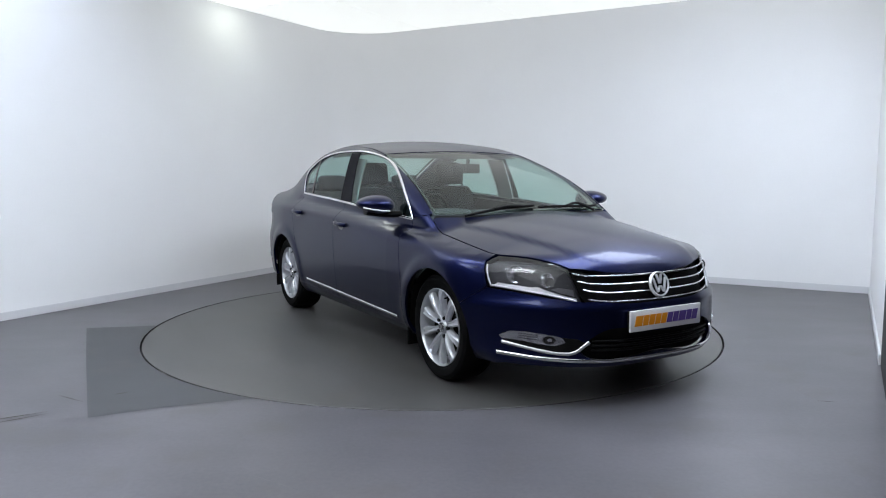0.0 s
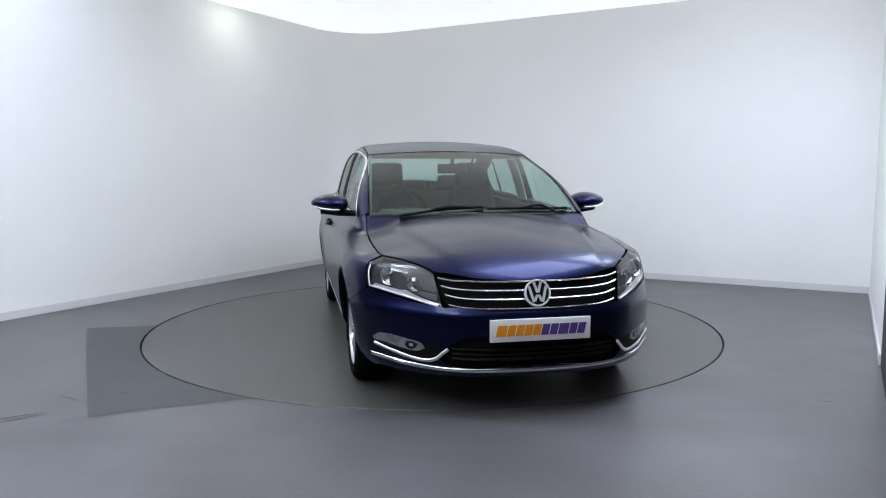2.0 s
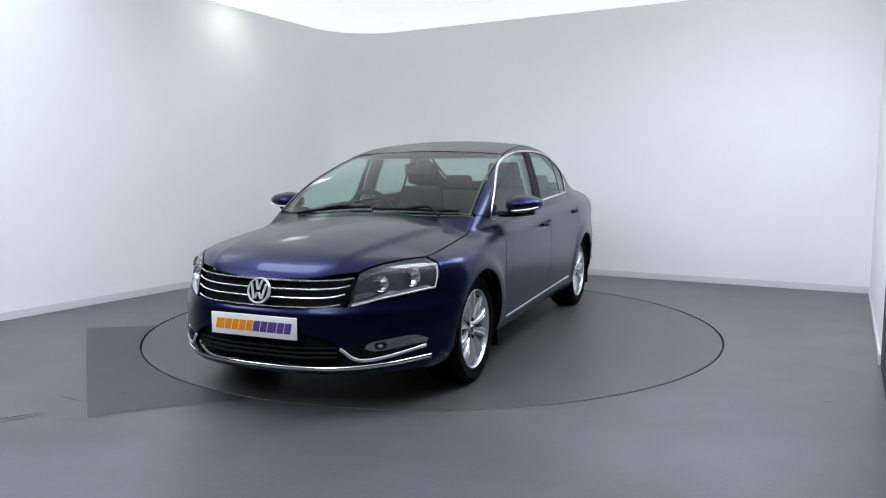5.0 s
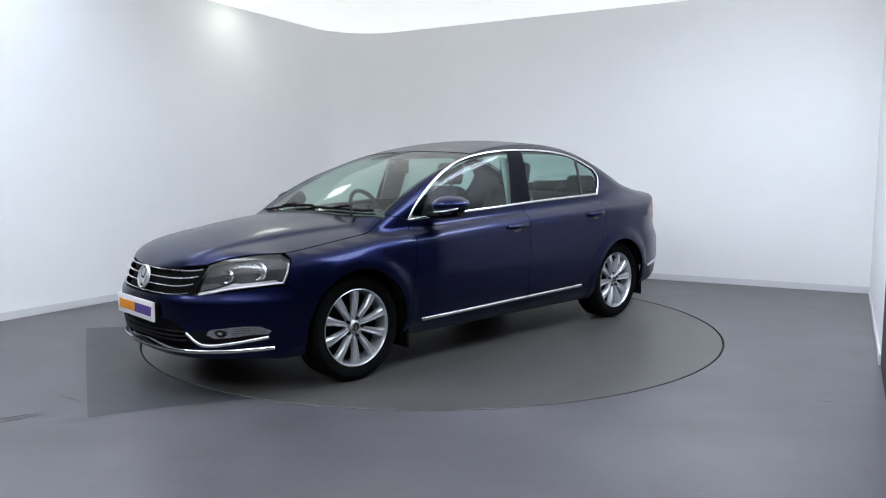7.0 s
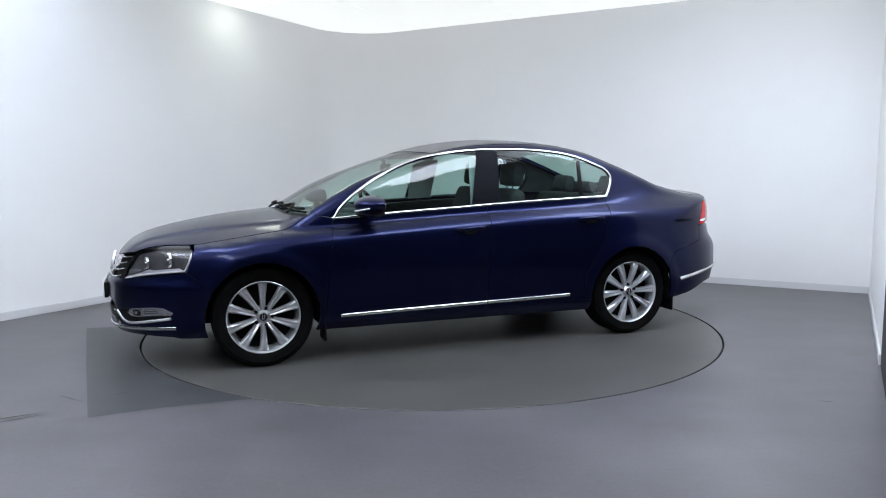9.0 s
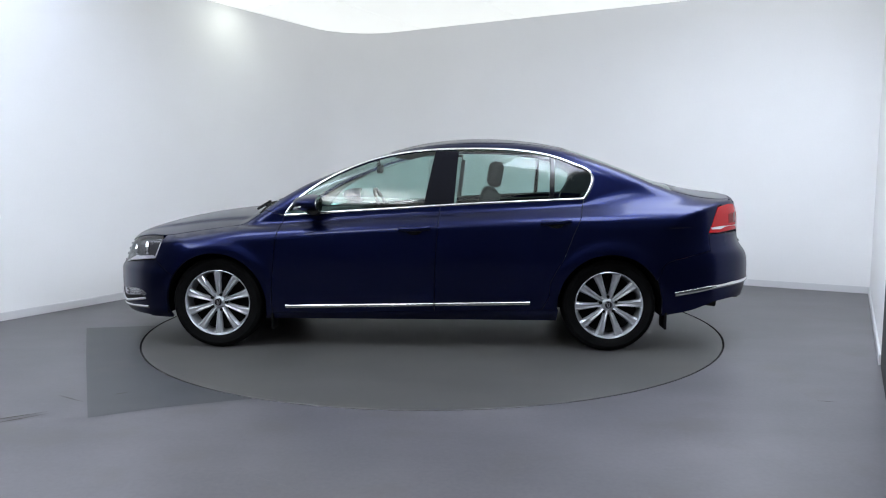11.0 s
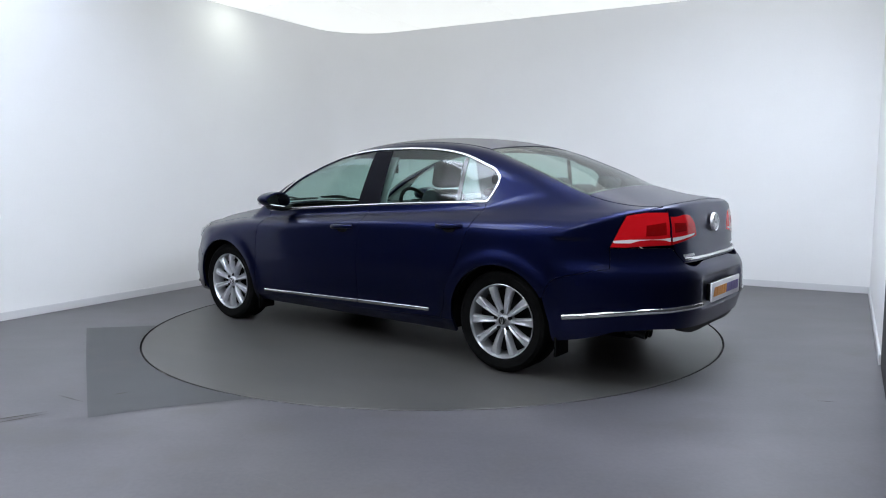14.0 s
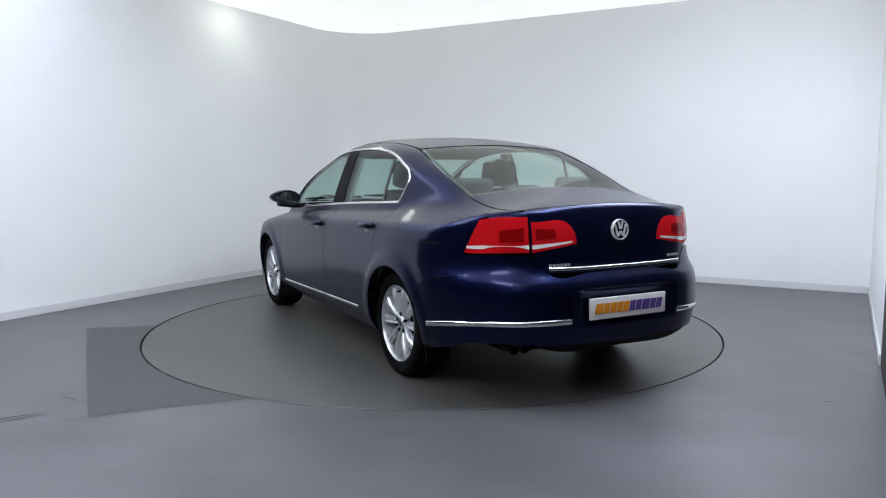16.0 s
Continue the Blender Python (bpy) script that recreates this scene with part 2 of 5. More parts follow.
slab("wall_north", wall_line(0.0), wall_line(-0.15), -0.05, TALL, WALL, "smooth white painted studio wall with rounded corner")
slab("wall_east", [(U1, V1), (U1, BOOTH_E)], [(U1 + 0.15, V1 + 0.15), (U1 + 0.15, BOOTH_E)], -0.05, TALL, WALL, "smooth white painted studio side wall")
# three dark walls out of view, added so the car mirrors little light
slab("wall_south", [(U1, V0), (U0, V0)], [(U1 + 0.15, V0 - 0.15), (U0 - 0.15, V0 - 0.15)], -0.05, TALL, UNSEENWALL, "unseen charcoal end wall, keeps car reflections dark")
slab("wall_southwest", [(U0, V0), (U0, BOOTH_W)], [(U0 - 0.15, V0), (U0 - 0.15, BOOTH_W)], -0.05, TALL, UNSEENWALL, "unseen charcoal side wall, keeps car reflections dark")
slab("wall_southeast", [(U1, BOOTH_E), (U1, V0)], [(U1 + 0.15, BOOTH_E), (U1 + 0.15, V0)], -0.05, TALL, UNSEENWALL, "unseen charcoal side wall, keeps car reflections dark")
slab("baseboard", wall_line(0.012)[0:], wall_line(0.0005), 0.0, 0.068, BASEB, "low white baseboard along studio wall", 0.004)
slab("baseboard", [(U1 - 0.012, V1 - 0.012), (U1 - 0.012, BOOTH_E)], [(U1, V1), (U1, BOOTH_E)], 0.0, 0.068, BASEB, "low white baseboard along side wall", 0.004)

DISC_R, HOLE_R = 2.207, 2.221


def build_floor():
    n = 192
    bm = bmesh.new()
    ring = [bm.verts.new((HOLE_R * math.cos(k * math.tau / n), HOLE_R * math.sin(k * math.tau / n), 0)) for k in range(n)]
    far = []
    for k in range(n):
        a = k * math.tau / n - radians(TURN)
        du, dv = math.cos(a), math.sin(a)
        hits = [((U1 + 0.1) / du if du > 1e-9 else (U0 - 0.1) / du if du < -1e-9 else 1e9), ((V1 + 0.1) / dv if dv > 1e-9 else (V0 - 0.1) / dv if dv < -1e-9 else 1e9)]
        t = min(hits)
        far.append(bm.verts.new(room(du * t, dv * t)))
    for k in range(n):
        j = (k + 1) % n
        bm.faces.new((ring[k], far[k], far[j], ring[j]))
    tagged(part("floor", bm, FLOORM, None, angle=30), "grey coated concrete studio floor", kind="structure")
    bm = bmesh.new()
    bmesh.ops.create_circle(bm, cap_ends=True, segments=96, radius=HOLE_R + 0.01, matrix=pose(0, 0, -0.05))
    a = [bm.verts.new(((HOLE_R + 0.0005) * math.cos(k * math.tau / n), (HOLE_R + 0.0005) * math.sin(k * math.tau / n), -0.0012)) for k in range(n)]
    b = [bm.verts.new((v.co.x, v.co.y, -0.05)) for v in a]
    for k in range(n):
        bm.faces.new((b[k], a[k], a[(k + 1) % n], b[(k + 1) % n]))
    tagged(part("turntable_pit", bm, PIT, None), "dark pit under the turntable rim", kind="structure")


build_floor()


def build_turntable():
    bm = bmesh.new()
    n = 192
    prof = [(DISC_R - 0.003, 0.0), (DISC_R, -0.003), (DISC_R, -0.04)]
    rings = [[bm.verts.new((r * math.cos(k * math.tau / n), r * math.sin(k * math.tau / n), z)) for k in range(n)] for r, z in prof]
    ob = new("turntable")
    bm.faces.new(rings[0])
    for k in range(n):
        bm.faces.new((rings[0][k], rings[1][k], rings[1][(k + 1) % n], rings[0][(k + 1) % n]))
    bmesh.ops.delete(bm, geom=rings[2], context="VERTS")
    part("deck", bm, DISCM, ob, angle=30)
    bm = bmesh.new()
    rings = [[bm.verts.new((DISC_R * math.cos(k * math.tau / n), DISC_R * math.sin(k * math.tau / n), z)) for k in range(n)] for z in (-0.003, -0.04)]
    for k in range(n):
        bm.faces.new((rings[0][k], rings[1][k], rings[1][(k + 1) % n], rings[0][(k + 1) % n]))
    part("rim_edge", bm, PIT, ob, "rim edge with groove shade in its black")
    bm = bmesh.new()
    bmesh.ops.create_cone(bm, cap_ends=True, segments=32, radius1=0.5, radius2=0.5, depth=0.02, matrix=pose(0, 0, -0.035))
    part("drive_hub", bm, DARK, ob)
    return tagged(ob, "round grey motor turntable flush with floor", "turntable")


turntable = build_turntable()


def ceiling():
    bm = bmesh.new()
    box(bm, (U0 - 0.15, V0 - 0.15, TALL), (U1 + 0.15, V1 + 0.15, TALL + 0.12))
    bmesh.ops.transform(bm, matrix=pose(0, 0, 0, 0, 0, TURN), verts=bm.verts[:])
    tagged(part("ceiling", bm, CEIL, None, smooth=False), "white panel ceiling with added glow", kind="structure")


ceiling()


def ceiling_joint(u):
    bm = bmesh.new()
    box(bm, (u - 0.003, V0, TALL - 0.002), (u + 0.003, V1, TALL + 0.01))
    bmesh.ops.transform(bm, matrix=pose(0, 0, 0, 0, 0, TURN), verts=bm.verts[:])
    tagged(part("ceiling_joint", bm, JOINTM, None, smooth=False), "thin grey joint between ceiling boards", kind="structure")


for u in (-2.02, -0.647, 0.724, 2.09):
    ceiling_joint(u)


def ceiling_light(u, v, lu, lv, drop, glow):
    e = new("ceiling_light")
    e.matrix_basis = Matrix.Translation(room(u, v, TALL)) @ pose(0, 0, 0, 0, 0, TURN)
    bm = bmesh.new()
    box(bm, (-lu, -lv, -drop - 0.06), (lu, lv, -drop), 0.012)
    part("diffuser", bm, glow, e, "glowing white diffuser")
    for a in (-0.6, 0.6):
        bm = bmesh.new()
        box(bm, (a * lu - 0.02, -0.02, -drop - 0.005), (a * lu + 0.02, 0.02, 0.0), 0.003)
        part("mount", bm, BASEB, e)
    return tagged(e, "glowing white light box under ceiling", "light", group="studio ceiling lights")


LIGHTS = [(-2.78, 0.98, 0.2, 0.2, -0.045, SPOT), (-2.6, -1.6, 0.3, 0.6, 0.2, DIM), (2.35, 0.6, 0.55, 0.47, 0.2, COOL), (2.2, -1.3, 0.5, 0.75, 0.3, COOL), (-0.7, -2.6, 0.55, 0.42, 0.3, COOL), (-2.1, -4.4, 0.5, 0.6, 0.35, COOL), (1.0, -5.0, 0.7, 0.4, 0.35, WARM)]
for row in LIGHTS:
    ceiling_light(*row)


# ---- car body: one smooth solid, from which every panel takes its surface. x forward, y left, z up ----
def smax(a, b, k):
    h = np.clip(0.5 + 0.5 * (a - b) / k, 0, 1)
    return b + (a - b) * h + k * h * (1 - h)


def smin(a, b, k):
    return -smax(-a, -b, k)


HUB_F, HUB_R, HUB_Z, ARCH_R = 1.455, -1.256, 0.318, 0.352
nose = curve([0.18, 0.25, 0.40, 0.50, 0.528, 0.548, 0.57, 0.63, 0.70, 0.76, 0.84], [2.33, 2.375, 2.395, 2.394, 2.391, 2.378, 2.366, 2.345, 2.315, 2.285, 2.20])
tail = curve([0.22, 0.30, 0.40, 0.50, 0.60, 0.66, 0.72, 0.76, 0.86, 0.95, 1.04, 1.10], [2.22, 2.27, 2.305, 2.325, 2.322, 2.305, 2.262, 2.248, 2.240, 2.230, 2.205, 2.17])
top_low = curve([-2.35, -2.20, -2.0, -1.75, -1.5, -1.2, 1.0, 1.2, 1.5, 1.8, 2.0, 2.15, 2.25, 2.33, 2.45], [1.045, 1.062, 1.085, 1.105, 1.11, 1.10, 0.975, 0.960, 0.932, 0.888, 0.845, 0.798, 0.752, 0.70, 0.60])
crown_low = curve([-2.3, -1.6, 0, 1.2, 1.8, 2.3], [0.06, 0.10, 0.10, 0.10, 0.11, 0.03])
wide = curve([-2.3, -1.9, -1.6, -1.256, -0.8, 0, 0.8, 1.455, 1.8, 2.1, 2.4], [0.80, 0.852, 0.876, 0.893, 0.887, 0.884, 0.886, 0.895, 0.878, 0.85, 0.80])
sect = curve([0.12, 0.20, 0.27, 0.36, 0.48, 0.62, 0.78, 0.87, 0.91, 0.96, 1.00, 1.06, 1.15], [0.16, 0.090, 0.040, 0.020, 0.008, 0.0, 0.006, 0.014, 0.025, 0.058, 0.094, 0.16, 0.26])
under = curve([-2.4, -2.2, -1.7, -1.0, 1.0, 1.8, 2.1, 2.4], [0.27, 0.25, 0.195, 0.165, 0.165, 0.165, 0.165, 0.17])
cabin_top = curve([-2.3, -2.0, -1.78, -1.67, -1.46, -1.25, -1.03, -0.85, -0.6, -0.35, -0.1, 0.1, 0.25, 0.5, 0.79, 1.117, 1.25, 1.5], [0.86, 1.005, 1.11, 1.155, 1.243, 1.325, 1.397, 1.436, 1.466, 1.474, 1.460, 1.430, 1.392, 1.312, 1.205, 1.04, 0.962, 0.80])
cabin_crown = curve([-1.9, -1.2, -0.9, -0.3, 0.1, 0.5, 0.8, 1.2], [0.05, 0.055, 0.045, 0.042, 0.042, 0.034, 0.034, 0.05])
cabin_wide = curve([-2.1, -1.7, -1.4, -1.08, -0.5, 0, 0.5, 1.0, 1.3], [0.575, 0.665, 0.722, 0.762, 0.780, 0.782, 0.775, 0.762, 0.742])
tumble = curve([0.90, 0.98, 1.05, 1.20, 1.30, 1.38, 1.46], [-0.008, 0.0, 0.014, 0.056, 0.089, 0.122, 0.17])
blend = curve([-2.0, -1.5, -1.2, -1.05, 1.4], [0.10, 0.10, 0.06, 0.02, 0.02])


crease = curve([-2.1, -1.4, -0.67, -0.09, 0.66, 1.4], [0.968, 0.945, 0.918, 0.892, 0.851, 0.80])


def solid(p):
    """Negative inside the car."""
    x, y, z = p[..., 0], np.abs(p[..., 1]), p[..., 2]
    side = y - wide(x) + sect(z)
    side = side - 0.009 / (1 + np.exp(np.clip((z - crease(x)) / 0.006, -30, 30))) * np.clip((1.35 - x) / 0.5, 0, 1)
    for hx in (HUB_F, HUB_R):
        d = np.hypot(x - hx, z - HUB_Z)
        side = side - 0.007 * np.exp(-(((d - 0.375) / 0.055) ** 2)) - 0.006 / (1 + np.exp(np.clip((d - 0.428) / 0.012, -30, 30))) * np.clip((z - 0.30) / 0.15, 0, 1)
    lid = (z - top_low(x) + crown_low(x) * (y / 0.75) ** 2) * 0.95
    ridge = 0.605 - 0.20 * (x - 1.2)
    lid = lid - 0.012 / (1 + np.exp(np.clip((y - ridge) / 0.011, -30, 30))) * np.clip((x - 1.12) / 0.1, 0, 1)
    front = (x - nose(z) + 0.42 * (y / 0.79) ** 3) * 0.72
    back = (-x - tail(z) + 0.37 * (y / 0.80) ** 4.8) * 0.72
    dent = np.clip(1 - (y / 0.36) ** 6, 0, 1) * np.clip(1 - (np.abs(z - 0.535) / 0.095) ** 6, 0, 1)
    back = back + 0.018 * dent
    low = smax(smax(side, lid, 0.07), smax(front, back, 0.02), np.where((x < 0) & (z > 0.85), 0.02, 0.06))
    low = smax(low, under(x) - z, 0.03)
    flank = (y - cabin_wide(x) + tumble(z)) * 0.96
    roof = (z - cabin_top(x) + cabin_crown(x) * (y / 0.62) ** 2) * 0.9
    high = smax(flank, roof, 0.075)
    high = np.maximum(np.maximum(high, 0.80 - z), np.maximum(-1.98 - x, x - 1.45))
    return smin(low, high, blend(x))


def normals_at(p):
    e = 0.002
    g = np.stack([solid(p + np.array(d) * e) - solid(p - np.array(d) * e) for d in ((1, 0, 0), (0, 1, 0), (0, 0, 1))], -1)
    return g / np.linalg.norm(g, axis=-1, keepdims=True)


def cast(o, d, far, n=56):
    """First meeting of the rays with the car."""
    t = np.linspace(0, far, n)
    f = solid(o[:, None] + d[:, None] * t[:, None])
    i = np.argmax(f < 0, axis=1)
    i = np.where(f.min(axis=1) < 0, i, np.argmin(f, axis=1))
    i = np.clip(i, 1, n - 1)
    a, b = t[i - 1], t[i]
    for _ in range(16):
        m = (a + b) / 2
        out = solid(o + d * m[:, None]) > 0
        a, b = np.where(out, m, a), np.where(out, b, m)
    return o + d * ((a + b) / 2)[:, None]


def from_side(q):
    q = np.asarray(q, float)
    n = len(q)
    return cast(np.stack([q[:, 0], np.full(n, 1.0), q[:, 1]], 1), np.tile([0.0, -1.0, 0.0], (n, 1)), 0.75)


def from_top(q):
    q = np.asarray(q, float)
    n = len(q)
    return cast(np.stack([q[:, 0], q[:, 1], np.full(n, 1.6)], 1), np.tile([0.0, 0.0, -1.0], (n, 1)), 1.1)


FRONT_AXIS, REAR_AXIS = 1.15, -1.05


def from_front(q):
    q = np.asarray(q, float)
    c, s = np.cos(q[:, 0]), np.sin(q[:, 0])
    z = np.zeros(len(q))
    return cast(np.stack([FRONT_AXIS + 1.5 * c, 1.5 * s, q[:, 1]], 1), np.stack([-c, -s, z], 1), 1.2)


def from_rear(q):
    q = np.asarray(q, float)
    c, s = np.cos(q[:, 0]), np.sin(q[:, 0])
    z = np.zeros(len(q))
    return cast(np.stack([REAR_AXIS - 1.5 * c, 1.5 * s, q[:, 1]], 1), np.stack([c, -s, z], 1), 1.2)


def wrap_front(p):
    return np.stack([np.arctan2(p[:, 1], p[:, 0] - FRONT_AXIS), p[:, 2]], 1)


def wrap_rear(p):
    return np.stack([np.arctan2(p[:, 1], REAR_AXIS - p[:, 0]), p[:, 2]], 1)


def face_front(yz):
    """Chart places of points given by y and z as seen from the front."""
    yz = np.asarray(yz, float)
    n = len(yz)
    return wrap_front(cast(np.stack([np.full(n, 2.6), yz[:, 0], yz[:, 1]], 1), np.tile([-1.0, 0.0, 0.0], (n, 1)), 1.2))


def face_rear(yz):
    yz = np.asarray(yz, float)
    n = len(yz)
    return wrap_rear(cast(np.stack([np.full(n, -2.6), yz[:, 0], yz[:, 1]], 1), np.tile([1.0, 0.0, 0.0], (n, 1)), 1.2))


def flank_front(xz):
    return wrap_front(from_side(xz))


def flank_rear(xz):
    return wrap_rear(from_side(xz))


def inside(poly, q):
    x, y = q[:, 0][:, None], q[:, 1][:, None]
    a, b = poly, np.roll(poly, -1, axis=0)
    with np.errstate(divide="ignore", invalid="ignore"):
        cross = ((a[:, 1] > y) != (b[:, 1] > y)) & (x < (b[:, 0] - a[:, 0]) * (y - a[:, 1]) / (b[:, 1] - a[:, 1]) + a[:, 0])
    return cross.sum(axis=1) % 2 == 1


def shrink(poly, gap):
    """Moves a closed outline inwards by gap."""
    area = np.sum(poly[:, 0] * np.roll(poly[:, 1], -1) - np.roll(poly[:, 0], -1) * poly[:, 1])
    if area < 0:
        poly = poly[::-1]
    t = np.roll(poly, -1, axis=0) - np.roll(poly, 1, axis=0)
    t /= np.linalg.norm(t, axis=1, keepdims=True) + 1e-9
    return poly + np.stack([-t[:, 1], t[:, 0]], 1) * gap


def patch(chart, poly, step=0.025, gap=0.002, lift=0.0, skirt=0.02, holes=()):
    """Verts, faces and normals of a panel: the outline in the chart, laid on the car, lifted, its rim turned in."""
    poly = shrink(poly, gap)
    rims = [poly] + [shrink(h, -gap) for h in holes]
    lo, hi = poly.min(axis=0), poly.max(axis=0)
    gx, gy = np.meshgrid(np.arange(lo[0], hi[0], step), np.arange(lo[1], hi[1], step))
    gx[1::2] += step / 2
    g = np.stack([gx.ravel(), gy.ravel()], 1)
    ok = inside(poly, g)
    for h in rims[1:]:
        ok &= ~inside(h, g)
    g = g[ok]
    edge = np.concatenate(rims)
    if len(g):
        near = np.min(np.linalg.norm(g[:, None] - edge[None], axis=2), axis=1)
        g = g[near > step * 0.55]
    pts = np.concatenate([edge, g]) if len(g) else edge
    es, k = [], 0
    for r in rims:
        es += [(k + i, k + (i + 1) % len(r)) for i in range(len(r))]
        k += len(r)
    v2, _, fs, _, _, _ = delaunay_2d_cdt([Vector(p) for p in pts], es, [], 0, 1e-6)
    v2 = np.array([tuple(v) for v in v2])
    fs = np.array([f for f in fs if len(f) == 3])
    mid = v2[fs].mean(axis=1)
    ok = inside(poly, mid)
    for h in rims[1:]:
        ok &= ~inside(h, mid)
    fs = fs[ok]
    v3 = chart(v2)
    nn = normals_at(v3)
    v3 = v3 + nn * lift
    fn = np.cross(v3[fs[:, 1]] - v3[fs[:, 0]], v3[fs[:, 2]] - v3[fs[:, 0]])
    flip = np.sum(fn * nn[fs[:, 0]], axis=1) < 0
    fs[flip] = fs[flip][:, ::-1]
    faces = [tuple(f) for f in fs]
    verts, norms = list(v3), list(nn)
    if skirt:
        count = {}
        for f in faces:
            for a, b in ((f[0], f[1]), (f[1], f[2]), (f[2], f[0])):
                count[(a, b)] = count.get((a, b), 0) + 1
        for a, b in [e for e in count if (e[1], e[0]) not in count]:
            t = v3[b] - v3[a]
            out = np.cross(t, nn[a])
            out /= np.linalg.norm(out) + 1e-9
            i = len(verts)
            verts += [v3[a], v3[b], v3[b] - nn[b] * skirt, v3[a] - nn[a] * skirt]
            norms += [out] * 4
            faces.append((i, i + 3, i + 2, i + 1))
    return np.array(verts), faces, np.array(norms)


def mirrored(m):
    v, f, n = m
    s = np.array([1, -1, 1])
    return v * s, [t[::-1] for t in f], n * s


def joined(*ms):
    vs, fs, ns, k = [], [], [], 0
    for v, f, n in ms:
        vs.append(v), ns.append(n)
        fs += [tuple(i + k for i in t) for t in f]
        k += len(v)
    return np.concatenate(vs), fs, np.concatenate(ns)


def panel(name, m, mat, parent, label=""):
    return mesh_object(name, m[0], m[1], mat, parent, label, m[2])


def rod(name, pts, r, mat, parent, label="", lift=0.0, flat=0.5, seg=8):
    """A trim strip of radius r along points on the car."""
    pts = np.asarray(pts)
    nn = normals_at(pts)
    bm = bmesh.new()
    tube(bm, pts + nn * lift, r, seg, flat, nn)
    return part(name, bm, mat, parent, label, angle=60)


def flip_y(p):
    return np.asarray(p) * np.array([1, -1, 1])


car = tagged(new("saloon_car"), "dark navy blue metallic four-door saloon car on turntable", "car")

# lines that bound the panels
seam = curve([1.05, 1.2, 1.5, 1.80, 1.90, 2.02, 2.12, 2.20], [0.715, 0.725, 0.735, 0.720, 0.690, 0.625, 0.556, 0.487])
screen_edge = curve([0.25, 0.6, 1.0, 1.20], [0.605, 0.642, 0.685, 0.705])
roof_edge = curve([-0.98, -0.4, 0.25], [0.545, 0.60, 0.605])
rear_edge = curve([-1.74, -1.4, -0.98], [0.605, 0.59, 0.545])
UPPER = bow([(0.985, 0.925), (0.93, 1.0), (0.77, 1.132), (0.56, 1.245), (0.35, 1.32), (0.146, 1.361), (-0.056, 1.381), (-0.255, 1.386), (-0.452, 1.385), (-0.647, 1.373), (-0.84, 1.342), (-1.03, 1.275), (-1.115, 1.235), (-1.148, 1.19), (-1.125, 1.10), (-1.088, 1.04)], 0.015)
BELT = bow([(0.985, 0.925), (0.533, 0.956), (0.126, 0.98), (-0.271, 1.004), (-0.658, 1.022), (-1.088, 1.04)])
DOOR_F = bow([(0.985, 0.925), (1.018, 0.79), (1.045, 0.566), (1.062, 0.323), (1.062, 0.25)])
DOOR_M = bow([(-0.105, 0.995), (-0.088, 0.80), (-0.072, 0.60), (-0.066, 0.40), (-0.066, 0.272)])
DOOR_R = bow([(-1.088, 1.04), (-1.055, 0.92), (-1.0, 0.79), (-0.945, 0.648), (-0.89, 0.55)])


def arc(cx, a0, a1, r=ARCH_R, cz=HUB_Z):
    a = np.radians(np.linspace(a0, a1, max(3, int(abs(a1 - a0) / 3))))
    return np.stack([cx + r * np.cos(a), cz + r * np.sin(a)], 1)


def belt_between(x0, x1):
    return BELT[(BELT[:, 0] <= x0) & (BELT[:, 0] >= x1)]


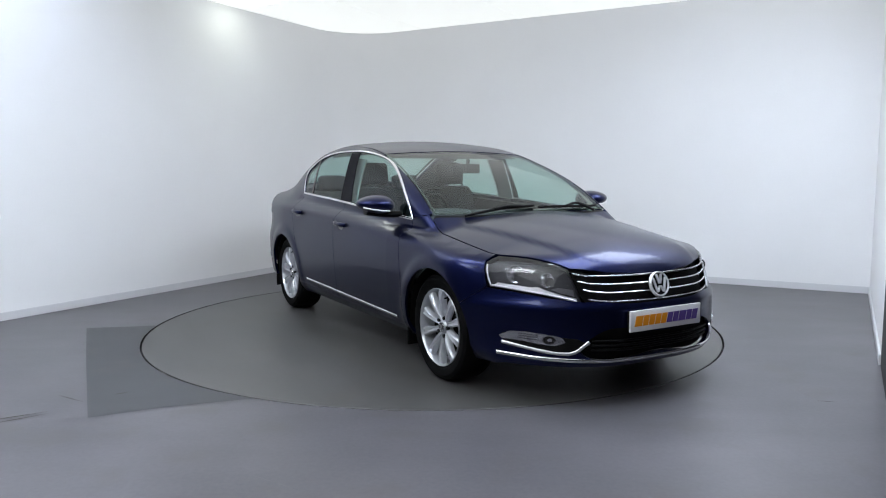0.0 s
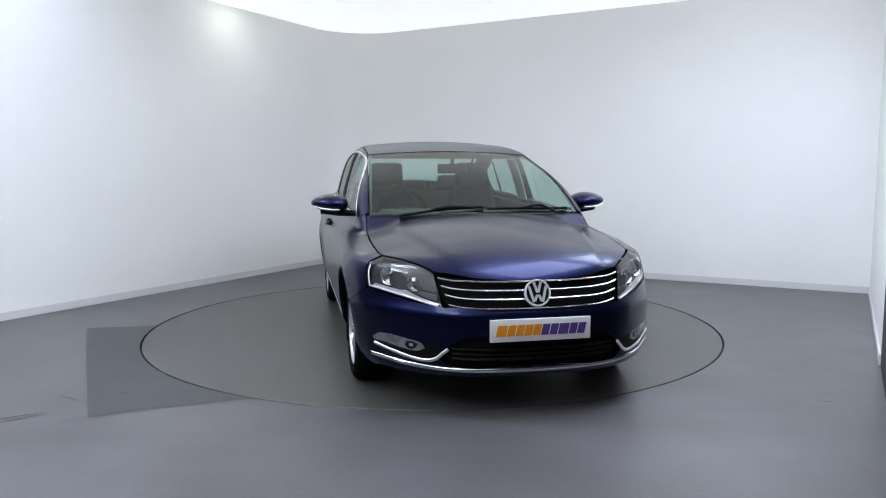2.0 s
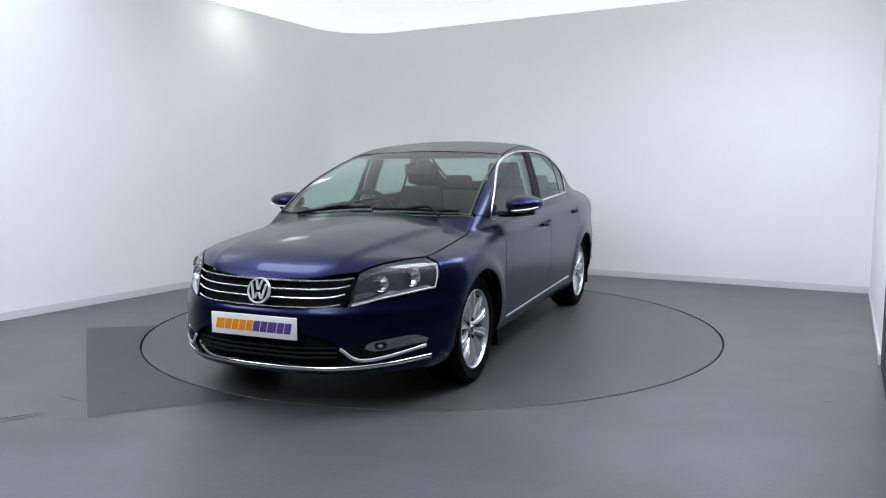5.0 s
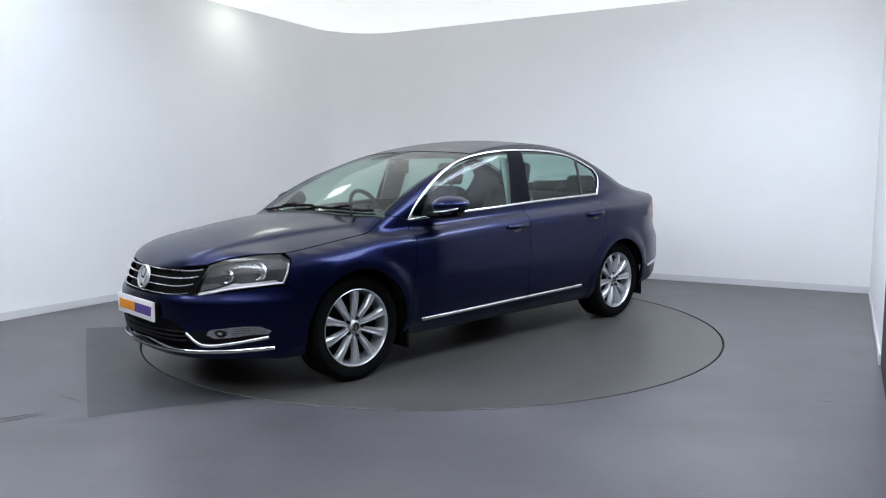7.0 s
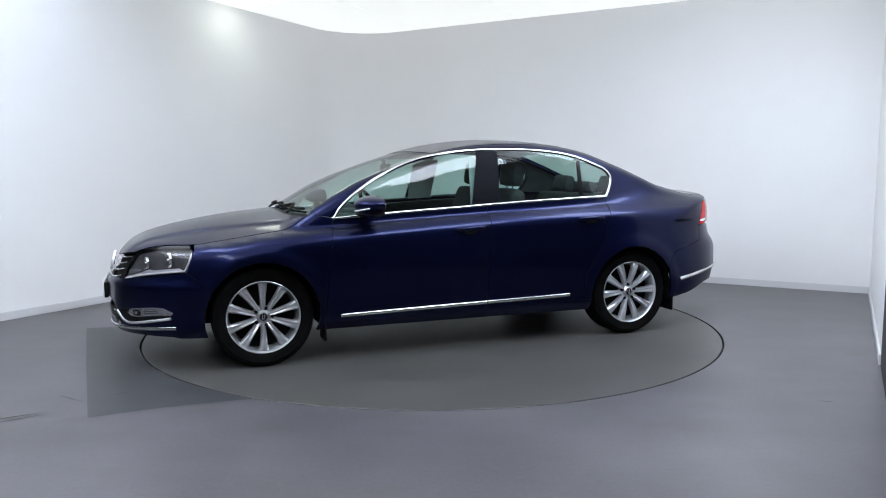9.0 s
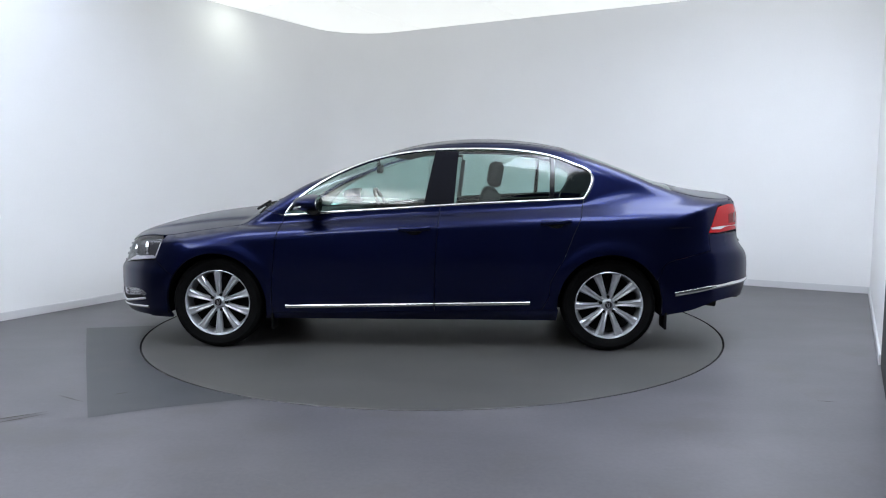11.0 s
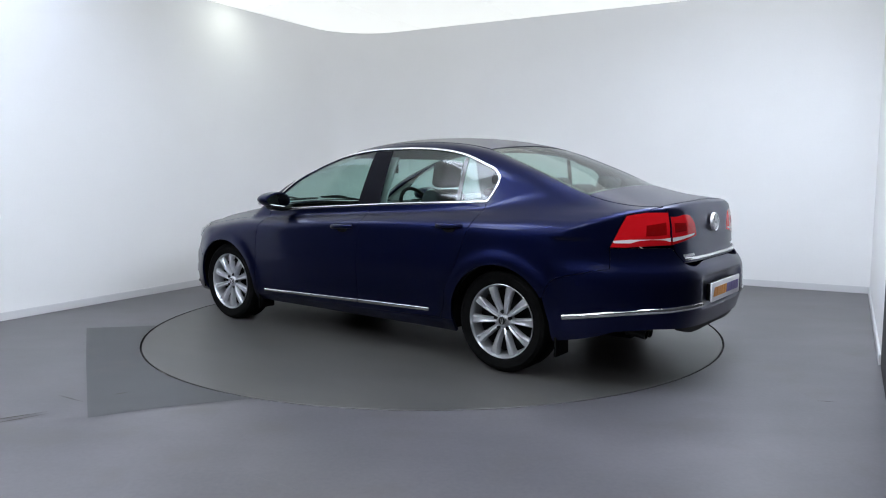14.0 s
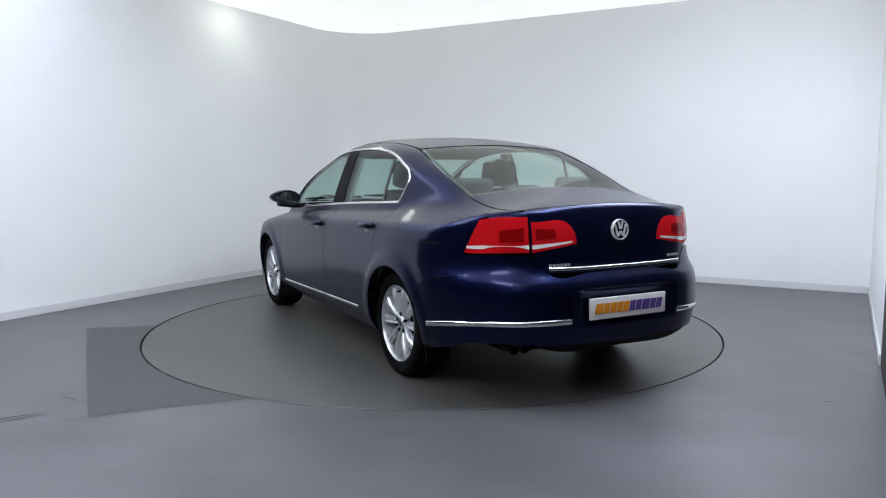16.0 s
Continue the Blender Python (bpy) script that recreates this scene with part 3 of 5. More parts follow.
def build_shell():
    # bonnet
    xs = np.linspace(1.17, 2.20, 60)
    right = np.stack([xs, seam(xs)], 1)
    nose_edge = bow([(2.20, 0.487), (2.278, 0.33), (2.312, 0.15), (2.318, 0), (2.312, -0.15), (2.278, -0.33), (2.20, -0.487)])
    rear = bow([(1.17, -0.723), (1.25, -0.4), (1.28, 0), (1.25, 0.4), (1.17, 0.723)])
    panel("bonnet", patch(from_top, loop(right, nose_edge, (right * [1, -1])[::-1], rear)), PAINT, car)
    # windscreen with its black border, cowl
    xs = np.linspace(0.25, 1.15, 45)
    side = np.stack([xs, screen_edge(xs)], 1)
    low = bow([(1.15, 0.70), (1.215, 0.4), (1.24, 0), (1.215, -0.4), (1.15, -0.70)])
    high = bow([(0.25, -0.605), (0.285, -0.3), (0.295, 0), (0.285, 0.3), (0.25, 0.605)])
    out = loop(side, low, (side * [1, -1])[::-1], high)
    pane = shrink(out, 0.022)
    panel("windscreen", patch(from_top, out, 0.03, 0.003, -0.003, 0), SCREEN, car, "clear windscreen with black border")
    panel("windscreen_border", patch(from_top, out, 0.03, 0.003, -0.006, 0, [pane]), GLOSSBLACK, car)
    hood_back = bow([(1.17, 0.723), (1.25, 0.4), (1.28, 0), (1.25, -0.4), (1.17, -0.723)])
    panel("cowl", patch(from_top, loop(low[::-1], hood_back), 0.02, 0.001, -0.012, 0.01), BLACK, car)
    # roof
    xs = np.linspace(0.25, -0.98, 50)
    edge = np.stack([xs, roof_edge(xs)], 1)
    back = bow([(-0.98, 0.545), (-1.0, 0.3), (-1.005, 0), (-1.0, -0.3), (-0.98, -0.545)])
    panel("roof", patch(from_top, loop(edge, back, (edge * [1, -1])[::-1], high), 0.03), PAINT, car)
    # rear window
    xs = np.linspace(-0.98, -1.72, 40)
    side = np.stack([xs, rear_edge(xs)], 1)
    low_r = bow([(-1.72, 0.605), (-1.755, 0.3), (-1.765, 0), (-1.755, -0.3), (-1.72, -0.605)])
    out = loop(side, low_r, (side * [1, -1])[::-1], back[::-1])
    panel("rear_window", patch(from_top, out, 0.03, 0.003, -0.003, 0), SCREEN, car, "heated rear window with black border")
    panel("rear_window_border", patch(from_top, out, 0.03, 0.003, -0.006, 0, [shrink(out, 0.03)]), GLOSSBLACK, car)
    # boot lid: deck and rear face
    lip = bow([(-2.185, 0.0), (-2.18, 0.3), (-2.13, 0.535)])
    deck_side = bow([(-1.735, 0.612), (-1.9, 0.612), (-2.05, 0.585), (-2.13, 0.535)])
    half_low = low_r[low_r[:, 1] >= 0]
    deck = loop((half_low * [1, -1]), half_low[::-1], deck_side, lip[::-1], lip * [1, -1], (deck_side * [1, -1])[::-1])
    lip3 = from_top(lip)
    lip2 = wrap_rear(lip3)
    edge = face_rear(bow([(0.535, 0.985), (0.530, 0.86), (0.50, 0.77), (0.455, 0.715)]))
    base = face_rear(bow([(0.455, 0.715), (0.2, 0.712), (0, 0.712)]))
    half = np.concatenate([lip2, edge, base])
    face = loop(half, (half * [-1, 1])[::-1])
    panel("boot_lid", joined(patch(from_top, deck, 0.025, 0.0015, 0, 0.012), patch(from_rear, face, 0.02, 0.0015, 0, 0.012)), PAINT, car)

    for name_side, turn in (("left", lambda m: m), ("right", mirrored)):
        # front wing
        xs = np.linspace(1.85, 1.13, 40)
        top3 = from_top(np.stack([xs, seam(xs)], 1))
        wing = loop(top3[:, [0, 2]], straight([(1.13, top3[-1, 2]), (0.985, 0.925)]), DOOR_F, straight([(1.062, 0.25), (1.062, 0.205)]), straight([(1.062, 0.205), (1.122, 0.205)]), arc(HUB_F, 198.5, 33), straight([(1.75, 0.51), (1.905, 0.615), (1.875, 0.70), (1.855, 0.752)]))
        panel("front_wing", turn(patch(from_side, wing, 0.022)), PAINT, car)
        # doors
        f = loop(DOOR_F, straight([(1.062, 0.25), (-0.066, 0.272)]), DOOR_M[::-1], belt_between(0.985, -0.105)[::-1])
        panel("front_door", turn(patch(from_side, f, 0.016)), PAINT, car)
        r = loop(DOOR_M, straight([(-0.066, 0.272), (-0.80, 0.288)]), bow([(-0.80, 0.288), (-0.845, 0.38), (-0.855, 0.48), (-0.89, 0.55)]), DOOR_R[::-1], belt_between(-0.105, -1.088)[::-1])
        panel("rear_door", turn(patch(from_side, r, 0.016)), PAINT, car)
        # sill
        s = loop(straight([(1.062, 0.25), (-0.066, 0.272), (-0.80, 0.288), (-0.91, 0.288)]), straight([(-0.91, 0.288), (-0.905, 0.205), (1.062, 0.205)]))
        panel("sill", turn(patch(from_side, s, 0.02, 0.001)), PAINT, car)
        # pillars, roof side and rear quarter
        xs = np.linspace(1.13, 0.25, 40)
        a = from_top(np.stack([xs, screen_edge(xs)], 1))[:, [0, 2]]
        xs = np.linspace(0.25, -0.98, 50)
        b = from_top(np.stack([xs, roof_edge(xs)], 1))[:, [0, 2]]
        xs = np.linspace(-0.98, -1.72, 36)
        c = from_top(np.stack([xs, rear_edge(xs)], 1))[:, [0, 2]]
        d = from_top(deck_side)[:, [0, 2]]
        tail_out = straight([(-2.085, 1.006), (-2.0, 0.989), (-1.93, 0.805)])
        low = straight([(-1.93, 0.805), (-1.94, 0.69)])
        bump = bow([(-1.94, 0.69), (-1.78, 0.655), (-1.62, 0.60), (-1.57, 0.50)])
        q = loop(a, b, c, d, tail_out, low, bump, arc(HUB_R, 149, -5), [(-0.905, 0.288)], bow([(-0.80, 0.288), (-0.845, 0.38), (-0.855, 0.48), (-0.89, 0.55)]), DOOR_R[::-1], UPPER[::-1], straight([(0.985, 0.925), (1.13, top3[-1, 2]), (1.13, a[0, 1])]))
        panel("side_frame", turn(patch(from_side, q, 0.017)), PAINT, car)
        # side glass and pillar covers
        for name, ahead, behind in (("front_door_glass", 1.0, -0.12), ("rear_door_glass", -0.09, -0.885), ("quarter_glass", -0.862, -1.2)):
            top = UPPER[(UPPER[:, 0] <= ahead) & (UPPER[:, 0] >= behind)]
            panel(name, turn(patch(from_side, shrink(loop(top, belt_between(ahead, behind)[::-1]), 0.006), 0.03, 0, -0.006, 0)), GLASS, car, "green-tinted side window")
        b1 = straight([(-0.068, 1.37), (0.012, 1.0), (-0.198, 1.01), (-0.228, 1.37)])
        panel("pillar_cover", turn(patch(from_side, loop(b1), 0.03, 0, -0.002, 0.004)), PILLAR, car)
        b2 = straight([(-0.865, 1.32), (-0.85, 1.04), (-0.885, 1.04), (-0.895, 1.315)])
        panel("window_divider", turn(patch(from_side, loop(b2), 0.02, 0, -0.002, 0.004)), GLOSSBLACK, car)
        s3 = from_side(UPPER)
        t3 = from_side(BELT)
        flipper = (lambda p: p) if name_side == "left" else flip_y
        rod("window_trim", flipper(s3), 0.009, CHROME, car, "chrome window surround", 0.0, 0.4)
        rod("belt_trim", flipper(t3), 0.0085, CHROME, car, "chrome belt strip", 0.001, 0.5)
        for run in ([(0.967, 0.300), (-0.061, 0.3214)], [(-0.071, 0.3216), (-0.717, 0.335)]):
            rod("door_strip", flipper(from_side(straight(run, 0.05))), 0.011, CHROME, car, "chrome door strip", 0.004, 0.5)
        # painted corner between boot lid, rear wing and rear light
        corner = loop(face_rear(straight([(0.50, 0.97), (0.50, 1.035)])), flank_rear(straight([(-2.10, 1.02), (-2.04, 1.0), (-2.02, 0.965)])))
        panel("rear_corner", turn(patch(from_rear, corner, 0.02, 0, -0.004, 0.0)), PAINT, car)
        # headlight lens, tail light
        build_lamps(turn, flipper)
    # bumpers
    head_low = np.concatenate([face_front(bow([(0.0, 0.545), (0.25, 0.548), (0.41, 0.562), (0.455, 0.560)])), face_front(straight([(0.455, 0.560), (0.60, 0.577)])), flank_front(straight([(1.99, 0.607), (1.905, 0.615)]))])
    back_edge = flank_front(np.concatenate([straight([(1.905, 0.615), (1.75, 0.51)]), arc(HUB_F, 31, -18)]))
    foot = np.concatenate([flank_front(straight([(1.79, 0.205), (1.95, 0.205)])), face_front(bow([(0.75, 0.215), (0.4, 0.212), (0.0, 0.212)]))])
    half = np.concatenate([head_low, back_edge, foot])
    outline = loop(half, (half * [-1, 1])[::-1])
    mouth = face_front(bow([(0.0, 0.385), (0.42, 0.385), (0.45, 0.36), (0.485, 0.305), (0.46, 0.282), (0.0, 0.268)]))
    hole = loop(mouth, (mouth * [-1, 1])[::-1])
    panel("front_bumper", patch(from_front, outline, 0.018, 0.0015, 0, 0.02, [hole]), PAINT, car)
    panel("lower_grille", patch(from_front, shrink(hole, -0.01), 0.02, 0, -0.035, 0), BLACK, car, "black lower air intake")
    chrome = np.concatenate([face_front(bow([(0.0, 0.247), (0.2, 0.248), (0.48, 0.252), (0.66, 0.262)])), flank_front(straight([(2.05, 0.282), (1.945, 0.273)]))[:0]])
    line = from_front(chrome)
    end = from_side(straight([(1.97, 0.275)], 0.05))
    side_line = np.concatenate([line, end])
    whole = np.concatenate([flip_y(side_line)[::-1], side_line[1:]])
    rod("bumper_strip", whole, 0.011, CHROME, car, "chrome lower bumper strip", 0.004, 0.6)
    lamp_low = np.concatenate([face_rear(bow([(0, 0.711), (0.2, 0.711), (0.457, 0.714), (0.503, 0.769), (0.532, 0.802)])), flank_rear(straight([(-2.0, 0.802), (-1.93, 0.802), (-1.94, 0.69)]))])
    side = flank_rear(np.concatenate([bow([(-1.94, 0.69), (-1.78, 0.655), (-1.62, 0.60), (-1.57, 0.50)]), arc(HUB_R, 148, 196)[:0], straight([(-1.57, 0.50), (-1.605, 0.36), (-1.612, 0.245)])]))
    foot = np.concatenate([flank_rear(bow([(-1.62, 0.248), (-1.85, 0.295), (-1.97, 0.335)])), face_rear(bow([(0.66, 0.352), (0.5, 0.345), (0, 0.328)]))])
    half = np.concatenate([lamp_low, side, foot])
    panel("rear_bumper", patch(from_rear, loop(half, (half * [-1, 1])[::-1]), 0.018, 0.0015, 0, 0.02), PAINT, car)


def build_lamps(turn, flipper):
    # headlight outline on the nose
    o = np.concatenate([face_front(bow([(0.468, 0.554), (0.474, 0.60), (0.492, 0.69)])), wrap_front(from_top(np.stack([np.linspace(2.195, 1.87, 20), seam(np.linspace(2.195, 1.87, 20)) + 0.004], 1))), flank_front(bow([(1.86, 0.75), (1.88, 0.68), (1.905, 0.618)])), flank_front(straight([(1.905, 0.618), (1.985, 0.610)])), face_front(straight([(0.60, 0.582), (0.468, 0.554)]))])
    o = loop(o)
    panel("headlight_lens", turn(patch(from_front, o, 0.02, 0.003, -0.001, 0)), CLEAR, car, "clear headlight lens")
    panel("headlight", turn(patch(from_front, o, 0.02, 0.003, -0.030, -0.027)), HOUSING, car, "dark grey headlight housing")
    inner = loop(face_rear(bow([(0.526, 0.818), (0.275, 0.857)])), face_rear(bow([(0.275, 0.857), (0.283, 0.91), (0.32, 0.962), (0.526, 0.975)])))
    panel("tail_light", turn(patch(from_rear, inner, 0.02, 0.002, 0.002, 0.02)), REDLENS, car, "red rear light on boot lid")
    outer = loop(face_rear(straight([(0.538, 0.816), (0.536, 1.0)])), flank_rear(straight([(-2.085, 1.002), (-2.0, 0.985), (-1.93, 0.808), (-2.0, 0.806)])))
    panel("tail_light", turn(patch(from_rear, outer, 0.02, 0.002, 0.002, 0.02)), REDLENS, car, "red rear light on rear wing")


build_shell()


def build_wheel():
    w = new("wheel")
    bm = bmesh.new()
    spin(bm, [(0.222, -0.10), (0.235, -0.108), (0.285, -0.115), (0.306, -0.10), (0.317, -0.08), (0.318, 0.0), (0.317, 0.08), (0.306, 0.10), (0.285, 0.112), (0.25, 0.108), (0.232, 0.098), (0.226, 0.09)], 64)
    part("tyre", bm, RUBBER, w, "black road tyre", angle=30)
    bm = bmesh.new()
    spin(bm, [(0.229, 0.098), (0.231, 0.103), (0.228, 0.105), (0.2235, 0.100), (0.218, 0.085), (0.205, 0.0), (0.20, -0.09)], 64)
    for k in range(10):
        a = k * math.tau / 10 + math.pi / 2
        rows = []
        for r, half, y, th in ((0.045, 0.013, 0.074, 0.03), (0.09, 0.0152, 0.088, 0.036), (0.15, 0.0195, 0.098, 0.038), (0.195, 0.0245, 0.097, 0.034), (0.219, 0.0285, 0.092, 0.026)):
            u, t = Vector((math.cos(a), 0, math.sin(a))), Vector((-math.sin(a), 0, math.cos(a)))
            rows.append([bm.verts.new(u * r + t * s * half + Vector((0, y + d, 0))) for s, d in ((-1.15, -th), (-1, -0.010), (-0.62, -0.001), (0, -0.006), (0.62, -0.001), (1, -0.010), (1.15, -th))])
        for p, q in zip(rows, rows[1:]):
            for i in range(6):
                bm.faces.new((p[i], p[i + 1], q[i + 1], q[i]))
    spin(bm, [(0.0005, 0.082), (0.03, 0.082), (0.034, 0.078), (0.042, 0.070), (0.066, 0.066), (0.070, 0.045)], 40)
    part("rim", bm, ALLOY, w, "silver ten-spoke alloy rim", angle=35)
    bm = bmesh.new()
    spin(bm, [(0.0005, 0.02), (0.20, 0.02), (0.20, 0.0)], 40)
    part("brake_disc", bm, DARK, w)
    bm = bmesh.new()
    spin(bm, [(0.0005, 0.086), (0.025, 0.086), (0.028, 0.083)], 24)
    cap = part("hub_cap", bm, GLOSSBLACK, w)
    bm = bmesh.new()
    spin(bm, [(0.0225, 0.0855), (0.0235, 0.0885), (0.0265, 0.0885), (0.028, 0.085)], 24)
    part("hub_ring", bm, CHROME, cap)
    for k in range(2):
        bm = bmesh.new()
        prism(bm, [((-0.012 + k * 0.016), 0.0862, 0.016), (-0.006 + k * 0.016, 0.0862, 0.016), (0.002 + k * 0.008, 0.0862, -0.016), (-0.004 + k * 0.008, 0.0862, -0.016)], (0, 0.002, 0))
        part("hub_bar", bm, CHROME, cap)
    for k in range(5):
        a = k * math.tau / 5 + math.pi / 2 + math.tau / 20
        bm = bmesh.new()
        bmesh.ops.create_cone(bm, cap_ends=True, segments=6, radius1=0.0125, radius2=0.0115, depth=0.018, matrix=Matrix.Translation((0.055 * math.cos(a), 0.074, 0.055 * math.sin(a))) @ pose(0, 0, 0, -90, 0, 0))
        part("wheel_bolt", bm, DARKSTEEL, w)
    bm = bmesh.new()
    tube(bm, [(0.195 * math.cos(1.9), 0.07, 0.195 * math.sin(1.9)), (0.19 * math.cos(1.9), 0.10, 0.19 * math.sin(1.9))], 0.005, 8)
    part("valve", bm, RUBBER, w)
    return w


wheel = build_wheel()
wheel.parent = car
wheel.matrix_basis = pose(HUB_F, 0.742, HUB_Z)
for m in (pose(HUB_R, 0.742, HUB_Z, 0, 21, 0), pose(HUB_F, -0.742, HUB_Z, 0, 0, 180), pose(HUB_R, -0.742, HUB_Z, 0, 9, 180)):
    copy_thing(wheel, m)


def build_under():
    bm = bmesh.new()
    box(bm, (-1.95, -0.5, 0.24), (2.12, 0.5, 0.30), 0.02)
    box(bm, (-0.88, -0.80, 0.215), (1.05, 0.80, 0.30), 0.02)
    part("underbody", bm, DARK, car)
    for hx in (HUB_F, HUB_R):
        for s in (1, -1):
            bm = bmesh.new()
            n = 20
            a = [math.radians(-12 + 204 * k / n) for k in range(n + 1)]
            o = [bm.verts.new((hx + 0.362 * math.cos(t), s * 0.848, HUB_Z + 0.362 * math.sin(t))) for t in a]
            i = [bm.verts.new((hx + 0.362 * math.cos(t), s * 0.52, HUB_Z + 0.362 * math.sin(t))) for t in a]
            for k in range(n):
                bm.faces.new((o[k], o[k + 1], i[k + 1], i[k]))
            bm.faces.new(i)
            part("wheel_arch_liner", bm, DARK, car)


build_under()


# ---- details of the front ----
def plate_blocks(parent, face):
    """Slanted printed blocks, five orange and five purple."""
    x = -0.232
    for k in range(10):
        w = 0.051 if k in (0, 7) else 0.0382
        bm = bmesh.new()
        lean = 0.012
        poly = [(0.0, x, -0.027), (0.0, x + w, -0.027), (0.0, x + w + lean, 0.027), (0.0, x + lean, 0.027)]
        prism(bm, [face(p) for p in poly], face((0.002, 0, 0)) - face((0, 0, 0)))
        part("printed_block", bm, ORANGE if k < 5 else PURPLE, parent)
        x += w + 0.0055


def number_plate(x, z, front):
    s = 1 if front else -1

    def face(p):
        return Vector((x + s * (0.0062 + p[0]), s * p[1], z + p[2]))

    bm = bmesh.new()
    box(bm, (x - 0.006, -0.26, z - 0.056), (x + 0.006, 0.26, z + 0.056), 0.004)
    ob = part("number_plate", bm, PLATEWHITE, car, "white display plate with orange and purple print")
    plate_blocks(ob, face)
    bm = bmesh.new()
    box(bm, (x - 0.030 * s, -0.25, z - 0.05), (x - 0.006 * s, 0.25, z + 0.05), 0.003)
    part("plate_mount", bm, BLACK, car)


def emblem(parent, centre, r, m):
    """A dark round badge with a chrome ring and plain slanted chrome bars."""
    at = Matrix.Translation(centre) @ m
    bm = bmesh.new()
    spin(bm, [(0.0005, 0.004), (r * 0.9, 0.002), (r * 0.95, -0.006)], 32)
    bmesh.ops.transform(bm, matrix=at, verts=bm.verts[:])
    ob = part("emblem", bm, GLOSSBLACK, parent, "round dark badge with chrome ring")
    bm = bmesh.new()
    spin(bm, [(r * 0.86, 0.002), (r * 0.88, 0.008), (r * 0.96, 0.009), (r, 0.004), (r, -0.008)], 40)
    bmesh.ops.transform(bm, matrix=at, verts=bm.verts[:])
    part("ring", bm, EMBLEM, ob)
    for x0, z0, x1, z1 in ((-0.66, 0.50, -0.34, -0.66), (0.66, 0.50, 0.34, -0.66), (-0.26, 0.78, -0.04, 0.02), (0.26, 0.78, 0.04, 0.02), (-0.06, -0.14, -0.26, -0.62), (0.06, -0.14, 0.26, -0.62)):
        bm = bmesh.new()
        w = r * 0.092
        prism(bm, [(x0 * r - w, 0.002, z0 * r), (x0 * r + w, 0.002, z0 * r), (x1 * r + w, 0.002, z1 * r), (x1 * r - w, 0.002, z1 * r)], (0, 0.006, 0))
        bmesh.ops.transform(bm, matrix=at, verts=bm.verts[:])
        part("bar", bm, EMBLEM, ob)
    return ob


